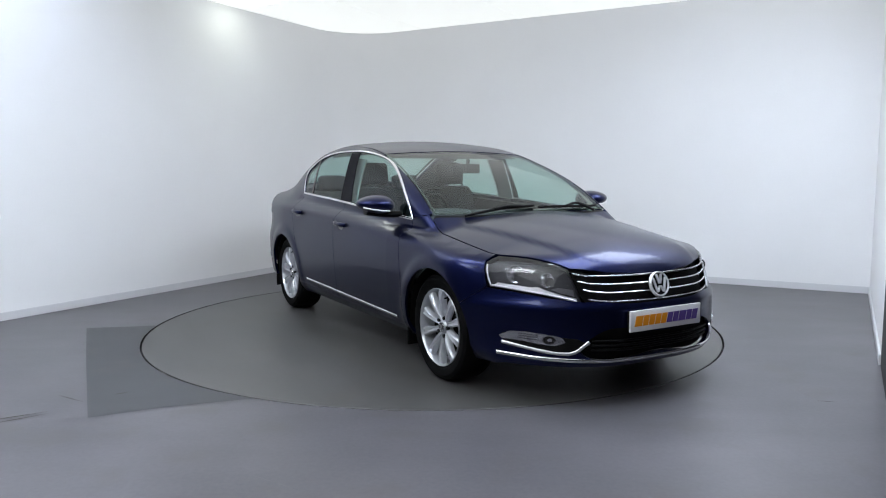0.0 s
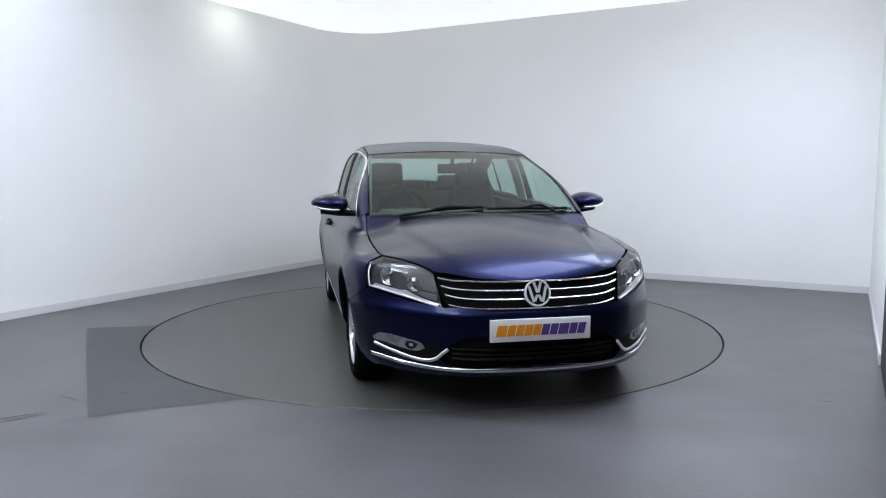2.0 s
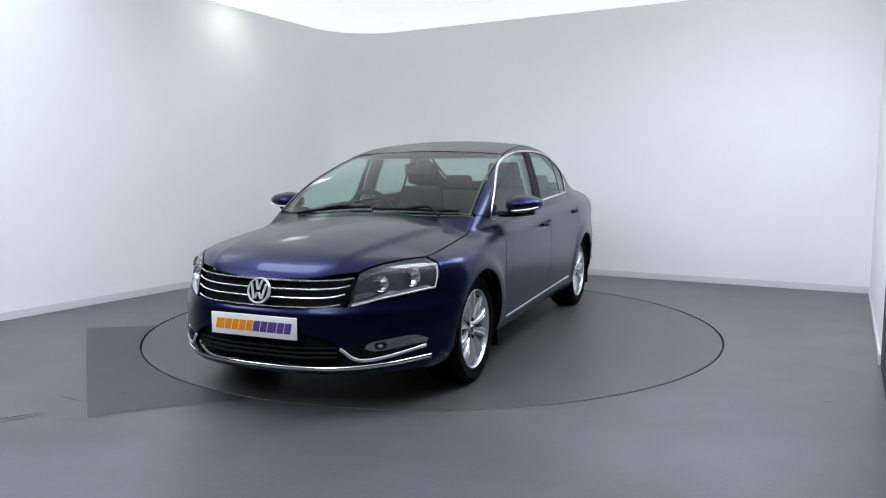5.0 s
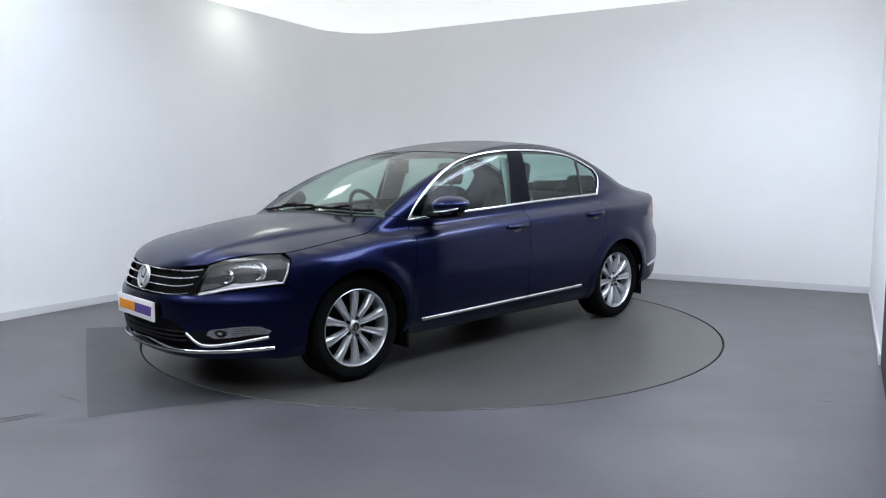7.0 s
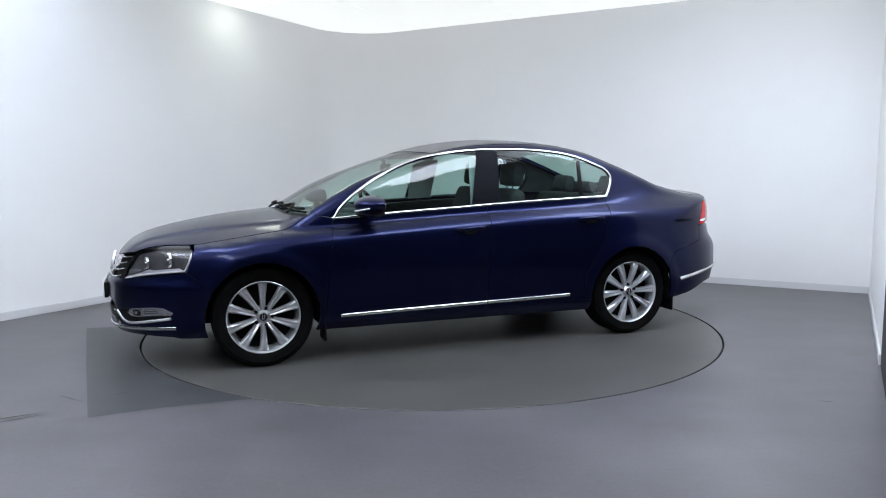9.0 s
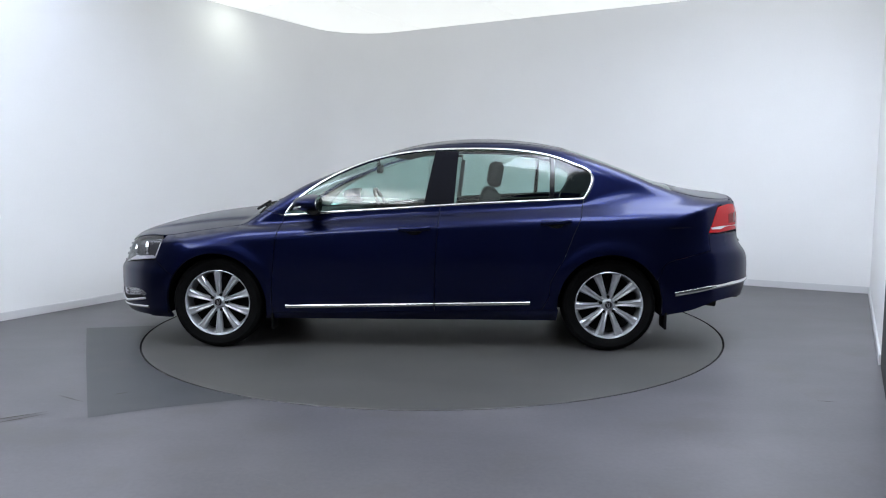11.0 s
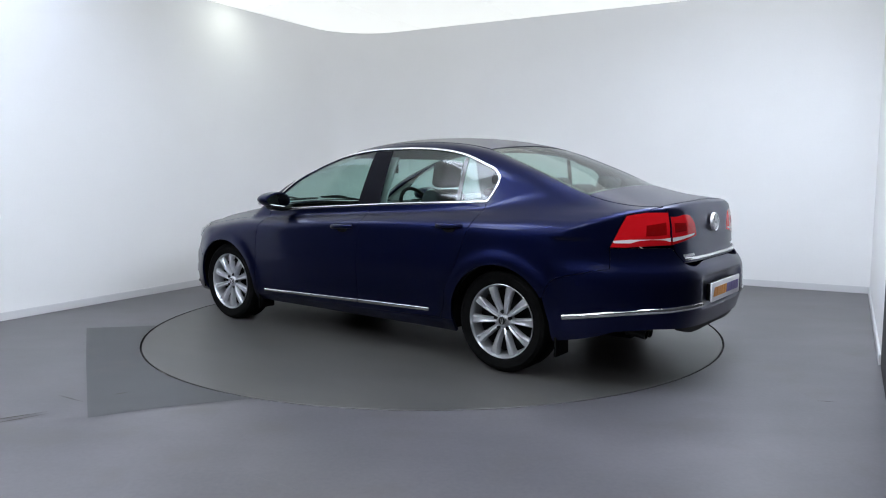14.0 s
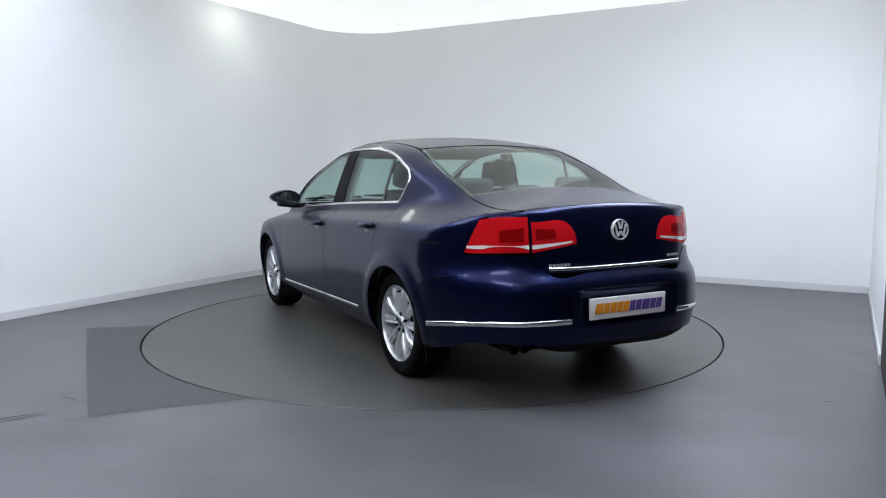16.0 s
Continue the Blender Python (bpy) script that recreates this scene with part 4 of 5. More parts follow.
def build_front():
    half = face_front(bow([(0.0, 0.535), (0.25, 0.538), (0.43, 0.55), (0.47, 0.60), (0.495, 0.70), (0.33, 0.715), (0.0, 0.71)]))
    g = panel("grille", patch(from_front, loop(half, (half * [-1, 1])[::-1]), 0.025, 0, -0.035, 0), DARK, car, "black grille with four chrome slats")
    for zc, rise, end in ((0.683, 0.018, 0.480), (0.642, 0.022, 0.468), (0.600, 0.022, 0.453), (0.557, 0.018, 0.437)):
        line = face_front(bow([(0.0, zc), (0.2, zc + 0.002), (0.36, zc + 0.006), (end - 0.04, zc + rise * 0.55), (end, zc + rise)], 0.03))
        p = from_front(line)
        whole = np.concatenate([flip_y(p)[::-1], p[1:]])
        rod("slat", whole, 0.0052, CHROME, g, "chrome slat", -0.004, 1.5)
    emblem(car, (2.358, 0, 0.629), 0.068, pose(0, 0, 0, 0, 0, -90) @ pose(0, 0, 0, 14, 0, 0))
    number_plate(2.412, 0.457, True)
    for z in (0.30, 0.325, 0.35):
        p = from_front(face_front(bow([(-0.43, z + 0.006), (-0.2, z), (0.0, z), (0.2, z), (0.43, z + 0.006)], 0.04)))
        rod("intake_bar", p, 0.006, BLACK, car, "", -0.014, 1.4)
    for turn, flipper in ((lambda m: m, lambda p: p), (mirrored, flip_y)):
        dark = np.concatenate([face_front(bow([(0.465, 0.352), (0.512, 0.303), (0.56, 0.296), (0.65, 0.308)])), flank_front([(2.01, 0.335), (2.0, 0.385)]), face_front(straight([(0.70, 0.402), (0.585, 0.378), (0.50, 0.37)]))])
        fog = panel("fog_light", turn(patch(from_front, loop(dark), 0.02, 0, 0.0015, 0.004)), BLACK, car, "fog light in black recess")
        lens = np.concatenate([face_front(bow([(0.548, 0.352), (0.562, 0.376), (0.62, 0.391), (0.70, 0.402)])), flank_front(straight([(2.04, 0.400), (1.985, 0.372), (2.0, 0.352)])), face_front(bow([(0.72, 0.350), (0.64, 0.336), (0.58, 0.333), (0.548, 0.352)]))])
        panel("fog_lens", turn(patch(from_front, loop(lens), 0.012, 0, 0.009, 0.006)), CLEAR, fog, "clear fog light lens")
        panel("reflector", turn(patch(from_front, loop(lens), 0.012, 0.002, 0.0025, 0.002)), FOGMETAL, fog, "silver fog light reflector")
        bulb = face_front(np.array([(0.612 + 0.024 * math.cos(k * 0.4488), 0.361 + 0.021 * math.sin(k * 0.4488)) for k in range(14)]))
        panel("bulb_bowl", turn(patch(from_front, loop(bulb), 0.012, 0, 0.005, 0.003)), DARKSTEEL, fog, "dark bulb bowl")
        spark = face_front(np.array([(0.610 + 0.010 * math.cos(k * 0.628), 0.362 + 0.009 * math.sin(k * 0.628)) for k in range(10)]))
        panel("bulb", turn(patch(from_front, loop(spark), 0.012, 0, 0.0075, 0.003)), CHROME, fog, "chrome bulb cap")
        for zc in (0.366, 0.378, 0.390):
            rib = from_front(face_front(bow([(0.655, zc - 0.006), (0.69, zc - 0.002), (0.72, zc)], 0.012)))
            rod("reflector_rib", flipper(rib), 0.0018, HOUSING, fog, "", 0.004, 1.0, 5)
        tick = np.concatenate([from_front(face_front(bow([(0.447, 0.356), (0.466, 0.338), (0.503, 0.302), (0.525, 0.292), (0.56, 0.290), (0.65, 0.304)], 0.012))), from_side([(2.0, 0.336)])])
        rod("fog_light_trim", flipper(tick), 0.009, SATIN, car, "satin silver trim", 0.004, 0.6)
        # headlight bowls and trims
        sign = flipper([0, 1, 0])[1]
        for y, z, r in ((0.706, 0.692, 0.047), (0.596, 0.668, 0.038)):
            c = cast(np.array([[2.6, y, z]]), np.array([[-1.0, 0.0, 0.0]]), 1.2)
            n = normals_at(c)[0]
            axis = Vector((0.65 + 0.35 * n[0], 0.35 * n[1] * sign, 0.15 * n[2])).normalized()
            at = Vector((c[0][0] - 0.016 * n[0], (c[0][1] - 0.016 * n[1]) * sign, c[0][2] - 0.016 * n[2]))
            m = Matrix.Translation(at) @ axis.to_track_quat("Y", "Z").to_matrix().to_4x4()
            bm = bmesh.new()
            spin(bm, [(0.010, -0.016), (r * 0.45, -0.014), (r * 0.8, -0.006), (r * 0.96, 0.002), (r * 1.04, 0.003), (r * 1.06, -0.012)], 28)
            bmesh.ops.transform(bm, matrix=m, verts=bm.verts[:])
            bowl = part("headlight_bowl", bm, BOWL, car, "chrome headlight reflector", angle=20)
            bm = bmesh.new()
            spin(bm, [(0.0005, 0.004), (0.008, 0.003), (0.010, -0.003), (0.010, -0.016)], 14)
            bmesh.ops.transform(bm, matrix=m, verts=bm.verts[:])
            part("bulb_shield", bm, CHROME, bowl)
            for k in range(5):
                a = math.radians(20 + 35 * k)
                bm = bmesh.new()
                tube(bm, [(r * 0.5 * math.cos(a), -0.011, r * 0.5 * math.sin(a)), (r * 0.92 * math.cos(a), 0.0, r * 0.92 * math.sin(a))], 0.0016, 5)
                bmesh.ops.transform(bm, matrix=m, verts=bm.verts[:])
                part("facet", bm, HOUSING, bowl)
        edge = np.concatenate([from_side(bow([(1.872, 0.738), (1.892, 0.68), (1.918, 0.629)], 0.02)), from_side([(1.985, 0.622)]), from_front(face_front(straight([(0.62, 0.598), (0.49, 0.566)], 0.03)))])
        rod("headlight_edge_strip", flipper(edge), 0.0055, EMBLEM, car, "pale strip round headlight edge", -0.009, 0.6)
        band = np.concatenate([face_front(straight([(0.495, 0.566), (0.60, 0.590)])), flank_front([(1.985, 0.618), (1.925, 0.626), (1.95, 0.645)]), face_front(straight([(0.665, 0.628), (0.635, 0.632), (0.612, 0.618), (0.56, 0.598), (0.485, 0.578)]))])
        panel("headlight_trim", turn(patch(from_front, loop(band), 0.02, 0, -0.012, 0.01)), SATIN, car, "silver lower headlight trim")
        box_in = face_front(straight([(0.495, 0.588), (0.556, 0.606), (0.588, 0.622), (0.56, 0.632), (0.495, 0.622)]))
        panel("indicator_window", turn(patch(from_front, loop(box_in), 0.02, 0, -0.014, 0.004)), LAMPGREY, car, "grey indicator window")
        # wipers are one pair, mirrors and handles one a side
    for pts in ([(1.225, -0.52), (1.215, -0.30), (1.205, -0.05), (1.20, 0.03)], [(1.225, 0.05), (1.20, 0.30), (1.165, 0.55), (1.145, 0.62)]):
        p = from_top(bow(pts, 0.05))
        w = rod("wiper", p, 0.008, BLACK, car, "black wiper blade", 0.012, 1.2)
        q = from_top(bow([(1.235, pts[-1][1] - 0.10), (pts[2][0] + 0.005, pts[2][1] - 0.12), (pts[1][0] + 0.01, pts[1][1])], 0.05))
        rod("wiper_arm", q, 0.009, BLACK, w, "", 0.026, 1.0)


build_front()


def build_mirror(s):
    m = new("wing_mirror")
    m.parent = car
    c = Vector((0.755, 0.925 * s, 1.008))
    bm = bmesh.new()
    bmesh.ops.create_uvsphere(bm, u_segments=28, v_segments=18, radius=1)
    for v in bm.verts:
        x, y, z = v.co
        y *= s
        out = (y + 1) / 2
        k = 1.0 - 0.35 * out
        v.co = c + Vector((0.140 * x * (1 - 0.15 * out), s * (0.126 * y), z * (0.076 * k if z > 0 else 0.070 * k) + 0.012 * out))
    bmesh.ops.bisect_plane(bm, geom=bm.verts[:] + bm.edges[:] + bm.faces[:], plane_co=c + Vector((-0.045, 0, 0)), plane_no=(-1, 0, 0), clear_outer=True)
    cut = [e for e in bm.edges if e.is_boundary]
    bmesh.ops.edgeloop_fill(bm, edges=cut)
    low = [f for f in bm.faces if f.calc_center_median().z < c.z - 0.026 + (f.calc_center_median().y * s - 0.925) * 0.1]
    part("housing", bm, PAINT, m, "navy painted mirror housing", angle=50)
    bm = bmesh.new()
    prof = []
    for k in range(24):
        a = k * math.tau / 24
        y, z = math.cos(a), math.sin(a)
        kk = 1.0 - 0.35 * (y + 1) / 2
        prof.append(c + Vector((-0.0465, s * 0.108 * y, z * 0.060 * kk + 0.008 * (y + 1) / 2)))
    prism(bm, prof, (-0.003, 0, 0))
    part("mirror_glass", bm, material("mirror_silver", (0.85, 0.88, 0.9), 0.02, 1.0), m, "mirror glass")
    bm = bmesh.new()
    tube(bm, [c + Vector((0.106, s * -0.055, -0.033)), c + Vector((0.122, s * 0.0, -0.030)), c + Vector((0.104, s * 0.06, -0.022)), c + Vector((0.056, s * 0.106, -0.010))], 0.0065, 8, 0.8)
    part("repeater", bm, PLATEWHITE, m, "clear indicator repeater strip")
    bm = bmesh.new()
    tube(bm, [(0.80, s * 0.745, 0.948), (0.77, s * 0.80, 0.948), (0.745, s * 0.87, 0.950), (0.735, s * 0.985, 0.966)], 0.040, 10, 0.55)
    part("foot", bm, BLACK, m, "black mirror foot", angle=60)


for s in (1, -1):
    build_mirror(s)


def build_handles():
    for turn, flipper in ((lambda m: m, lambda p: p), (mirrored, flip_y)):
        for x0, x1, z in ((0.169, -0.035, 0.838), (-0.79, -0.985, 0.885)):
            xm = (x0 + x1) / 2
            # no hollow here: a flat black disc on the door gives its shade
            ring = np.array([(xm + 0.052 * math.cos(k * 0.3142), z - 0.012 + 0.026 * math.sin(k * 0.3142)) for k in range(20)])
            panel("handle_bowl_shade", turn(patch(from_side, loop(ring), 0.015, 0, 0.0012, 0)), GLOSSBLACK, car, "flat black disc for shade in handle recess")
            xs = np.linspace(x0, x1, 12)
            p = from_side(np.stack([xs, z + (xs - x0) * -0.05], 1))
            off = np.array([0.006, 0.020, 0.028, 0.032, 0.034, 0.034, 0.034, 0.034, 0.032, 0.028, 0.020, 0.006])
            p = p + np.array([0, 1, 0]) * off[:, None]
            bm = bmesh.new()
            tube(bm, flipper(p), 0.016, 10, 0.75, [(0, 1, 0)] * 12)
            part("door_handle", bm, PAINT, car, "navy bar door handle", angle=60)


build_handles()


def build_rear():
    emblem(car, (-2.252, 0, 0.922), 0.056, pose(0, 0, 0, 0, 0, 90) @ pose(0, 0, 0, 4, 0, 0))
    number_plate(-2.330, 0.525, False)
    p = from_rear(face_rear(bow([(-0.448, 0.733), (-0.2, 0.729), (0, 0.729), (0.2, 0.729), (0.448, 0.733)], 0.03)))
    rod("boot_strip", p, 0.0095, CHROME, car, "chrome boot lid strip", 0.004, 0.6)
    for y0, n, z in ((0.445, 6, 0.752), (-0.36, 5, 0.765)):
        for k in range(n):
            q = face_rear([(y0 - k * 0.021, z - 0.007), (y0 - k * 0.021 - 0.015, z - 0.007), (y0 - k * 0.021 - 0.015, z + 0.007), (y0 - k * 0.021, z + 0.007)])
            panel("badge_bar", patch(from_rear, loop(q), 0.01, 0, 0.003, 0.003), SATIN, car)
    for turn, flipper in ((lambda m: m, lambda p: p), (mirrored, flip_y)):
        path = np.concatenate([from_side(straight([(-1.69, 0.400), (-1.92, 0.434)], 0.04)), from_rear(face_rear(bow([(0.70, 0.456), (0.55, 0.466), (0.364, 0.470)], 0.03)))])
        rod("bumper_strip", flipper(path), 0.0145, CHROME, car, "chrome rear bumper strip", 0.003, 0.55)
        pale = loop(face_rear(straight([(0.524, 0.836), (0.315, 0.864), (0.300, 0.874), (0.524, 0.858)])))
        panel("tail_light_band", turn(patch(from_rear, pale, 0.02, 0, 0.0035, 0.002)), WHITELENS, car, "pale band in red light")
        pale = loop(face_rear(straight([(0.538, 0.858), (0.538, 0.836)])), flank_rear(straight([(-2.02, 0.832), (-1.95, 0.832), (-1.943, 0.845), (-2.02, 0.852)])))
        panel("tail_light_band", turn(patch(from_rear, pale, 0.02, 0, 0.0035, 0.002)), WHITELENS, car, "pale band in red light")
        deep = loop(face_rear(straight([(0.505, 0.885), (0.40, 0.892), (0.405, 0.935), (0.505, 0.940)])))
        panel("tail_light_cell", turn(patch(from_rear, deep, 0.02, 0, 0.0035, 0.002)), REDDARK, car)
        deep = loop(face_rear(straight([(0.56, 0.875), (0.66, 0.870), (0.655, 0.93), (0.56, 0.945)])))
        panel("tail_light_cell", turn(patch(from_rear, deep, 0.02, 0, 0.0035, 0.002)), REDDARK, car)
    half = np.concatenate([face_rear(bow([(0.0, 0.338), (0.30, 0.345), (0.54, 0.358)])), face_rear(bow([(0.52, 0.33), (0.40, 0.30), (0.0, 0.292)]))])
    panel("rear_valance", patch(from_rear, loop(half, (half * [-1, 1])[::-1]), 0.02, 0, -0.012, 0.02), BLACK, car, "black lower rear valance")
    for y in (0.47, 0.535):
        bm = bmesh.new()
        spin(bm, [(0.026, 0.0), (0.030, 0.0), (0.030, -0.12), (0.026, -0.12), (0.026, 0.0)], 18)
        bmesh.ops.transform(bm, matrix=Matrix.Translation((-2.06, y, 0.290)) @ pose(0, 0, 0, 0, 0, 90) @ pose(0, 0, 0, -8, 0, 0), verts=bm.verts[:])
        part("exhaust_pipe", bm, DARKSTEEL, car, "dark steel exhaust pipe")
    for s in (1, -1):
        for x, z0, z1 in ((1.068, 0.135, 0.31), (-1.638, 0.155, 0.31)):
            bm = bmesh.new()
            a, b = sorted((s * 0.70, s * 0.85))
            box(bm, (x - 0.008, a, z0), (x + 0.008, b, z1), 0.005)
            part("mud_flap", bm, RUBBER, car, "black rubber mud flap")


build_rear()


# ---- cabin ----
def cushion(bm, a, b, bevel, m=None):
    box(bm, a, b, bevel, 4, m)


def build_cabin():
    bm = bmesh.new()
    box(bm, (0.62, -0.70, 0.70), (1.12, 0.70, 0.925), 0.06, 4)
    box(bm, (0.55, -0.58, 0.80), (0.80, -0.18, 0.965), 0.05, 4)
    box(bm, (0.58, -0.12, 0.55), (0.80, 0.12, 0.95), 0.04, 3)
    part("dashboard", bm, CABIN, car, "dark grey dashboard", angle=50)
    bm = bmesh.new()
    ring = [(0.185 * math.cos(k * math.tau / 32), 0, 0.185 * math.sin(k * math.tau / 32)) for k in range(33)]
    tube(bm, ring, 0.016, 8, 1.0, [(0, 1, 0)] * 33)
    spin(bm, [(0.0005, 0.02), (0.06, 0.015), (0.065, -0.02)], 20)
    for a in (0, math.pi, -math.pi / 2):
        tube(bm, [(0.05 * math.cos(a), 0, 0.05 * math.sin(a)), (0.185 * math.cos(a), 0, 0.185 * math.sin(a))], 0.018, 6, 0.5)
    bmesh.ops.transform(bm, matrix=Matrix.Translation((0.43, -0.37, 0.91)) @ pose(0, 0, 0, 0, 25, 0) @ pose(0, 0, 0, 0, 0, 90), verts=bm.verts[:])
    part("steering_wheel", bm, BLACK, car, "black three-spoke steering wheel", angle=60)
    for y in (-0.37, 0.37):
        seat = new("front_seat")
        seat.parent = car
        bm = bmesh.new()
        cushion(bm, (-0.35, y - 0.25, 0.38), (0.22, y + 0.25, 0.58), 0.06)
        part("seat_base", bm, CLOTH, seat, "charcoal cloth seat cushion", angle=60)
        bm = bmesh.new()
        cushion(bm, (-0.07, -0.25, 0.0), (0.07, 0.25, 0.62), 0.065)
        for v in bm.verts:
            v.co.y *= 1.0 - 0.28 * max(0.0, (v.co.z - 0.30) / 0.32)
        bmesh.ops.transform(bm, matrix=Matrix.Translation((-0.29, y, 0.50)) @ pose(0, 0, 0, 0, -17, 0), verts=bm.verts[:])
        part("backrest", bm, CLOTH, seat, "charcoal cloth backrest", angle=60)
        bm = bmesh.new()
        cushion(bm, (-0.05, -0.135, 0.0), (0.05, 0.135, 0.185), 0.045)
        bmesh.ops.transform(bm, matrix=Matrix.Translation((-0.475, y, 1.115)) @ pose(0, 0, 0, 0, -10, 0), verts=bm.verts[:])
        part("headrest", bm, CLOTH, seat, "charcoal cloth headrest", angle=60)
        for d in (-0.05, 0.05):
            bm = bmesh.new()
            tube(bm, [(-0.455, y + d, 1.05), (-0.48, y + d, 1.14)], 0.007, 8)
            part("headrest_post", bm, CHROME, seat)
    bm = bmesh.new()
    cushion(bm, (-1.15, -0.66, 0.38), (-0.62, 0.66, 0.60), 0.06)
    bench = part("rear_bench", bm, CLOTH, car, "charcoal cloth rear bench", angle=60)
    bm = bmesh.new()
    cushion(bm, (-0.08, -0.66, 0.0), (0.08, 0.66, 0.58), 0.06)
    bmesh.ops.transform(bm, matrix=Matrix.Translation((-1.10, 0, 0.50)) @ pose(0, 0, 0, 0, -24, 0), verts=bm.verts[:])
    part("backrest", bm, CLOTH, bench, angle=60)
    for y in (-0.38, 0.0, 0.38):
        bm = bmesh.new()
        h = 0.15 if y else 0.10
        cushion(bm, (-0.045, -0.13, 0.0), (0.045, 0.13, h), 0.04)
        bmesh.ops.transform(bm, matrix=Matrix.Translation((-1.345, y, 1.04)) @ pose(0, 0, 0, 0, -14, 0), verts=bm.verts[:])
        part("headrest", bm, CLOTH, bench, "charcoal cloth headrest", angle=60)
    bm = bmesh.new()
    box(bm, (-1.74, -0.60, 0.99), (-1.32, 0.60, 1.03), 0.01)
    part("parcel_shelf", bm, CABIN, car, "dark grey parcel shelf")
    bm = bmesh.new()
    box(bm, (-1.7, -0.70, 0.30), (1.1, 0.70, 0.34), 0.01)
    box(bm, (-0.35, -0.10, 0.34), (0.62, 0.10, 0.62), 0.03)
    part("cabin_floor", bm, DARK, car)
    bm = bmesh.new()
    box(bm, (0.40, -0.108, 1.212), (0.428, 0.108, 1.284), 0.012, 3)
    tube(bm, [(0.42, 0, 1.26), (0.43, 0, 1.318)], 0.014, 8)
    part("rear_view_mirror", bm, BLACK, car, "black interior mirror")
    xs = np.linspace(0.24, -0.97, 40)
    e = np.stack([xs, roof_edge(xs) - 0.01], 1)
    panel("headlining", patch(from_top, loop(e, (e * [1, -1])[::-1]), 0.06, 0, -0.035, 0), LINING, car, "pale grey roof lining")
    for turn in (lambda m: m, mirrored):
        card = loop(straight([(1.0, 0.905), (1.04, 0.42), (-0.86, 0.44), (-1.06, 1.0)]), belt_between(0.9, -1.0)[::-1] - [0, 0.012])
        panel("door_card", turn(patch(from_side, card, 0.05, 0, -0.075, 0.03)), CABIN, car, "dark grey inner door trim")
        xs = np.linspace(1.10, 0.27, 30)
        a = from_top(np.stack([xs, screen_edge(xs) + 0.012], 1))[:, [0, 2]]
        u = UPPER[(UPPER[:, 0] > 0.27)]
        panel("pillar_trim", turn(patch(from_side, loop(a, u[::-1]), 0.04, 0.004, -0.03, 0)), LINING, car, "pale inner pillar trim")
        panel("pillar_trim", turn(patch(from_side, loop(straight([(-0.02, 1.35), (0.0, 1.0), (-0.21, 1.01), (-0.25, 1.35)])), 0.05, 0, -0.05, 0.01)), LINING, car, "pale inner pillar trim")
        xs = np.linspace(-0.98, -1.70, 25)
        c = from_top(np.stack([xs, rear_edge(xs) + 0.012], 1))[:, [0, 2]]
        u = UPPER[(UPPER[:, 0] < -0.97)]
        panel("pillar_trim", turn(patch(from_side, loop(c, [(-1.6, 1.03)], u[::-1]), 0.05, 0.004, -0.03, 0)), CABIN, car, "dark inner rear pillar trim")


build_cabin()


# ---- floor marks ----
def floor_sheet(name, pts, mat, label, z=0.002):
    bm = bmesh.new()
    bm.faces.new([bm.verts.new((x, y, z)) for x, y in pts])
    tagged(part(name, bm, mat, None, smooth=False), label, kind="structure")


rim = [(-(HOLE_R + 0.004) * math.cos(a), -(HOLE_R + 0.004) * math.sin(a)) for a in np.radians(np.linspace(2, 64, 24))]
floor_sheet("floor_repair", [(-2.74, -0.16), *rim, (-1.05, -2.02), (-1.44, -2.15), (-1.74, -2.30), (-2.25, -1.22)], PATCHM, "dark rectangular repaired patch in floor")

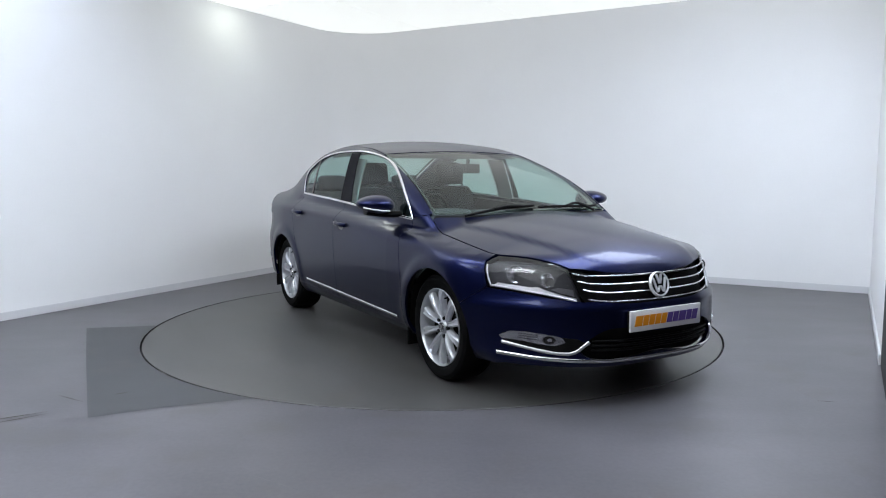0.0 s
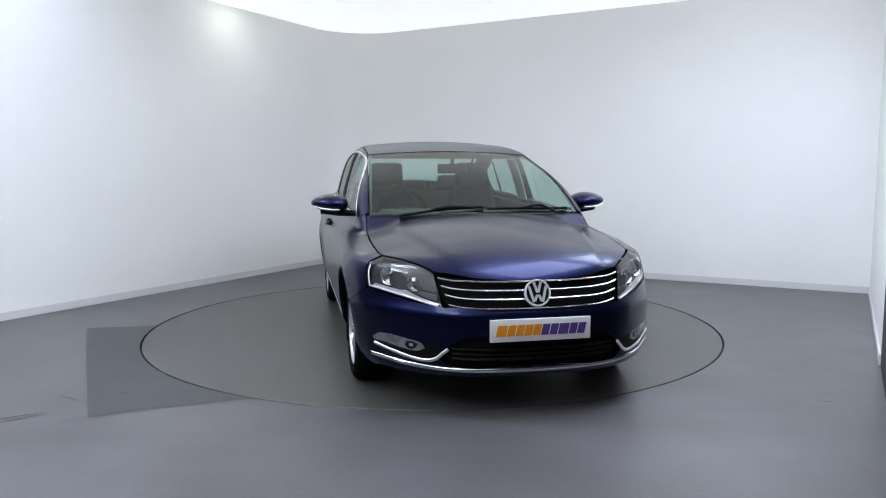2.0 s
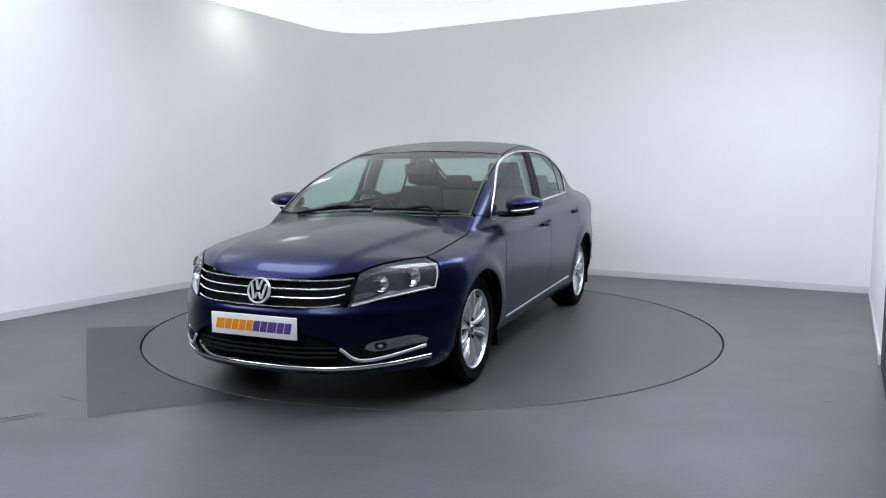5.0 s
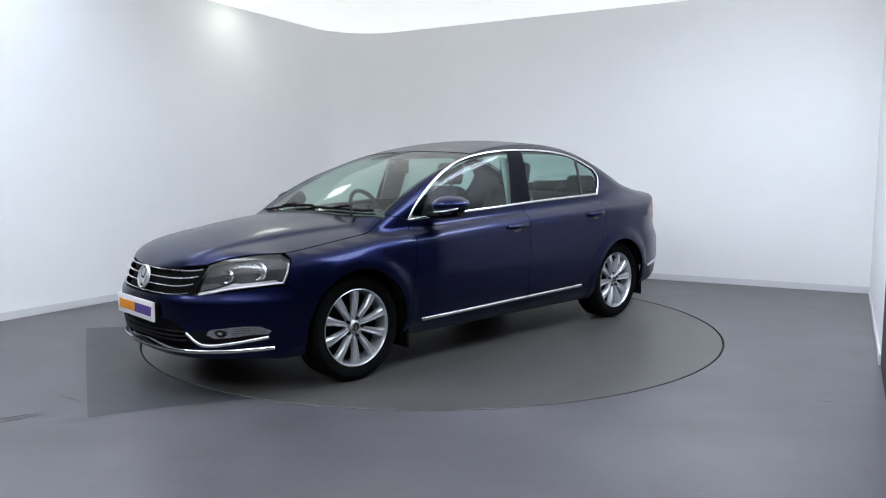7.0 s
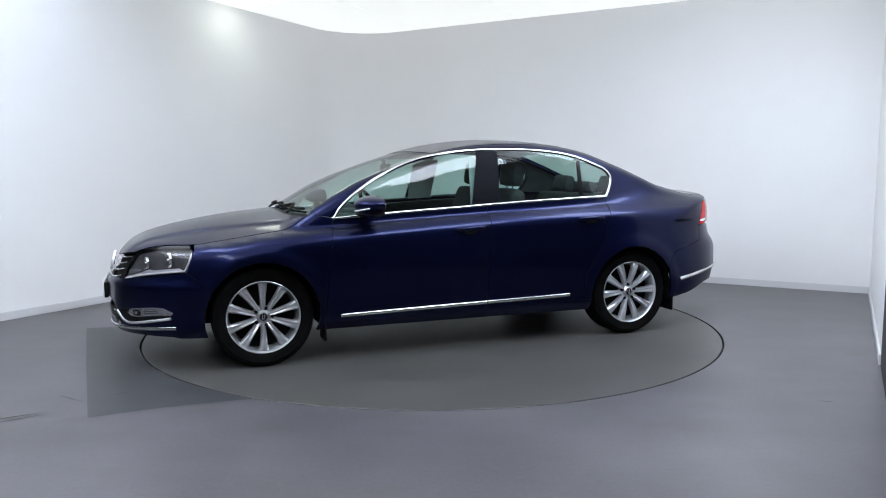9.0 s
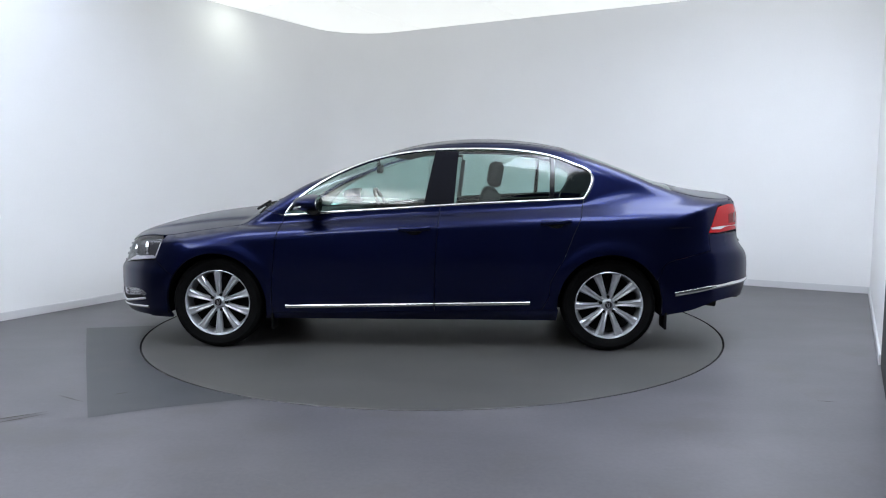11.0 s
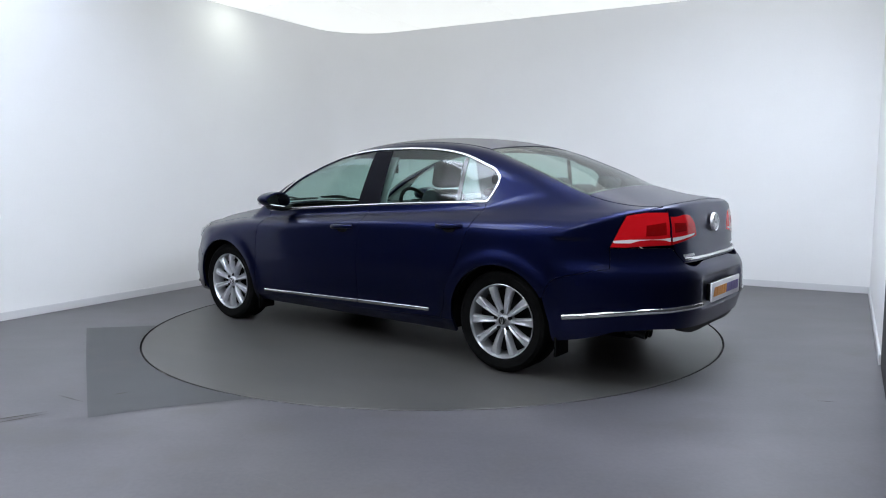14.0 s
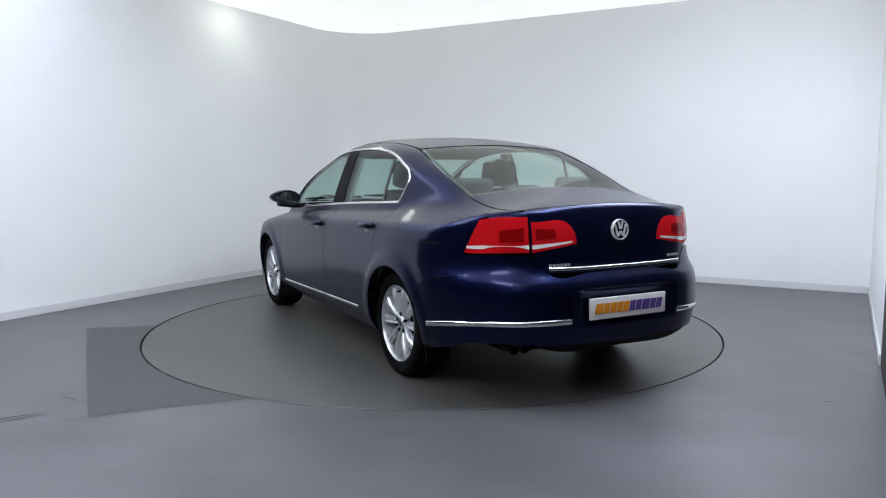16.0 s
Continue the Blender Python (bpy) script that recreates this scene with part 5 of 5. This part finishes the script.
def scuff(x0, y0, x1, y1, w, mat):
    d = Vector((x1 - x0, y1 - y0)).normalized()
    n = Vector((-d.y, d.x)) * w
    floor_sheet("floor_scuff", [(x0, y0), ((x0 * 0.6 + x1 * 0.4) + n.x, (y0 * 0.6 + y1 * 0.4) + n.y), (x1, y1), ((x0 * 0.5 + x1 * 0.5) - n.x, (y0 * 0.5 + y1 * 0.5) - n.y)], mat, "faint brown scuff mark on floor", 0.0035)


SCUFF = mottled(material("brown_scuff", (0.06, 0.05, 0.04), 0.6), (0.035, 0.030, 0.026), (0.075, 0.068, 0.06), 14, 90, (0.5, 0.7))
scuff(-2.25, -2.36, -1.98, -2.19, 0.010, SCUFF)
scuff(-2.22, -2.42, -1.96, -2.22, 0.008, SCUFF)
scuff(-2.08, -1.92, -1.87, -2.05, 0.006, SCUFF)
scuff(-1.78, -1.92, -1.70, -1.86, 0.008, SCUFF)
scuff(-1.72, -1.40, -1.55, -1.62, 0.005, SCUFF)
scuff(2.05, -2.10, 2.16, -2.13, 0.006, SCUFF)
PALE = mottled(material("pale_scratch", (0.14, 0.14, 0.14), 0.5, spec=0.28), (0.10, 0.10, 0.105), (0.15, 0.15, 0.155), 14, 90, (0.45, 0.6))
scuff(-0.80, -2.98, -0.28, -3.33, 0.003, PALE)
scuff(-2.38, -0.55, -2.30, -0.57, 0.006, PALE)
scuff(-2.52, -0.72, -2.47, -0.70, 0.005, PALE)

# ---- what moves ----
CAR_OFF = 0.0628
HEADING = [(0.0, -60.64), (0.5, -63.08), (1.0, -67.37), (1.5, -72.81), (2.0, -78.83), (2.5, -84.43), (3.0, -90.52), (3.5, -96.06), (4.0, -102.09), (5.2, -115.95), (6.5, -130.91), (7.0, -137.02), (7.5, -142.68), (8.0, -148.71), (8.5, -154.36), (9.0, -160.36), (10.2, -174.4), (11.5, -189.64), (12.0, -195.65), (12.5, -201.23), (13.0, -207.06), (13.5, -212.73), (14.0, -218.84), (14.5, -224.48), (15.0, -230.50), (15.5, -236.19), (16.0, -242.24)]


def motions():
    walk(car, [(t, pose(0, 0, 0, 0, 0, a) @ pose(0, CAR_OFF, 0)) for t, a in HEADING])
    walk(turntable, [(t, pose(0, 0, 0, 0, 0, a)) for t, a in HEADING])


motions()
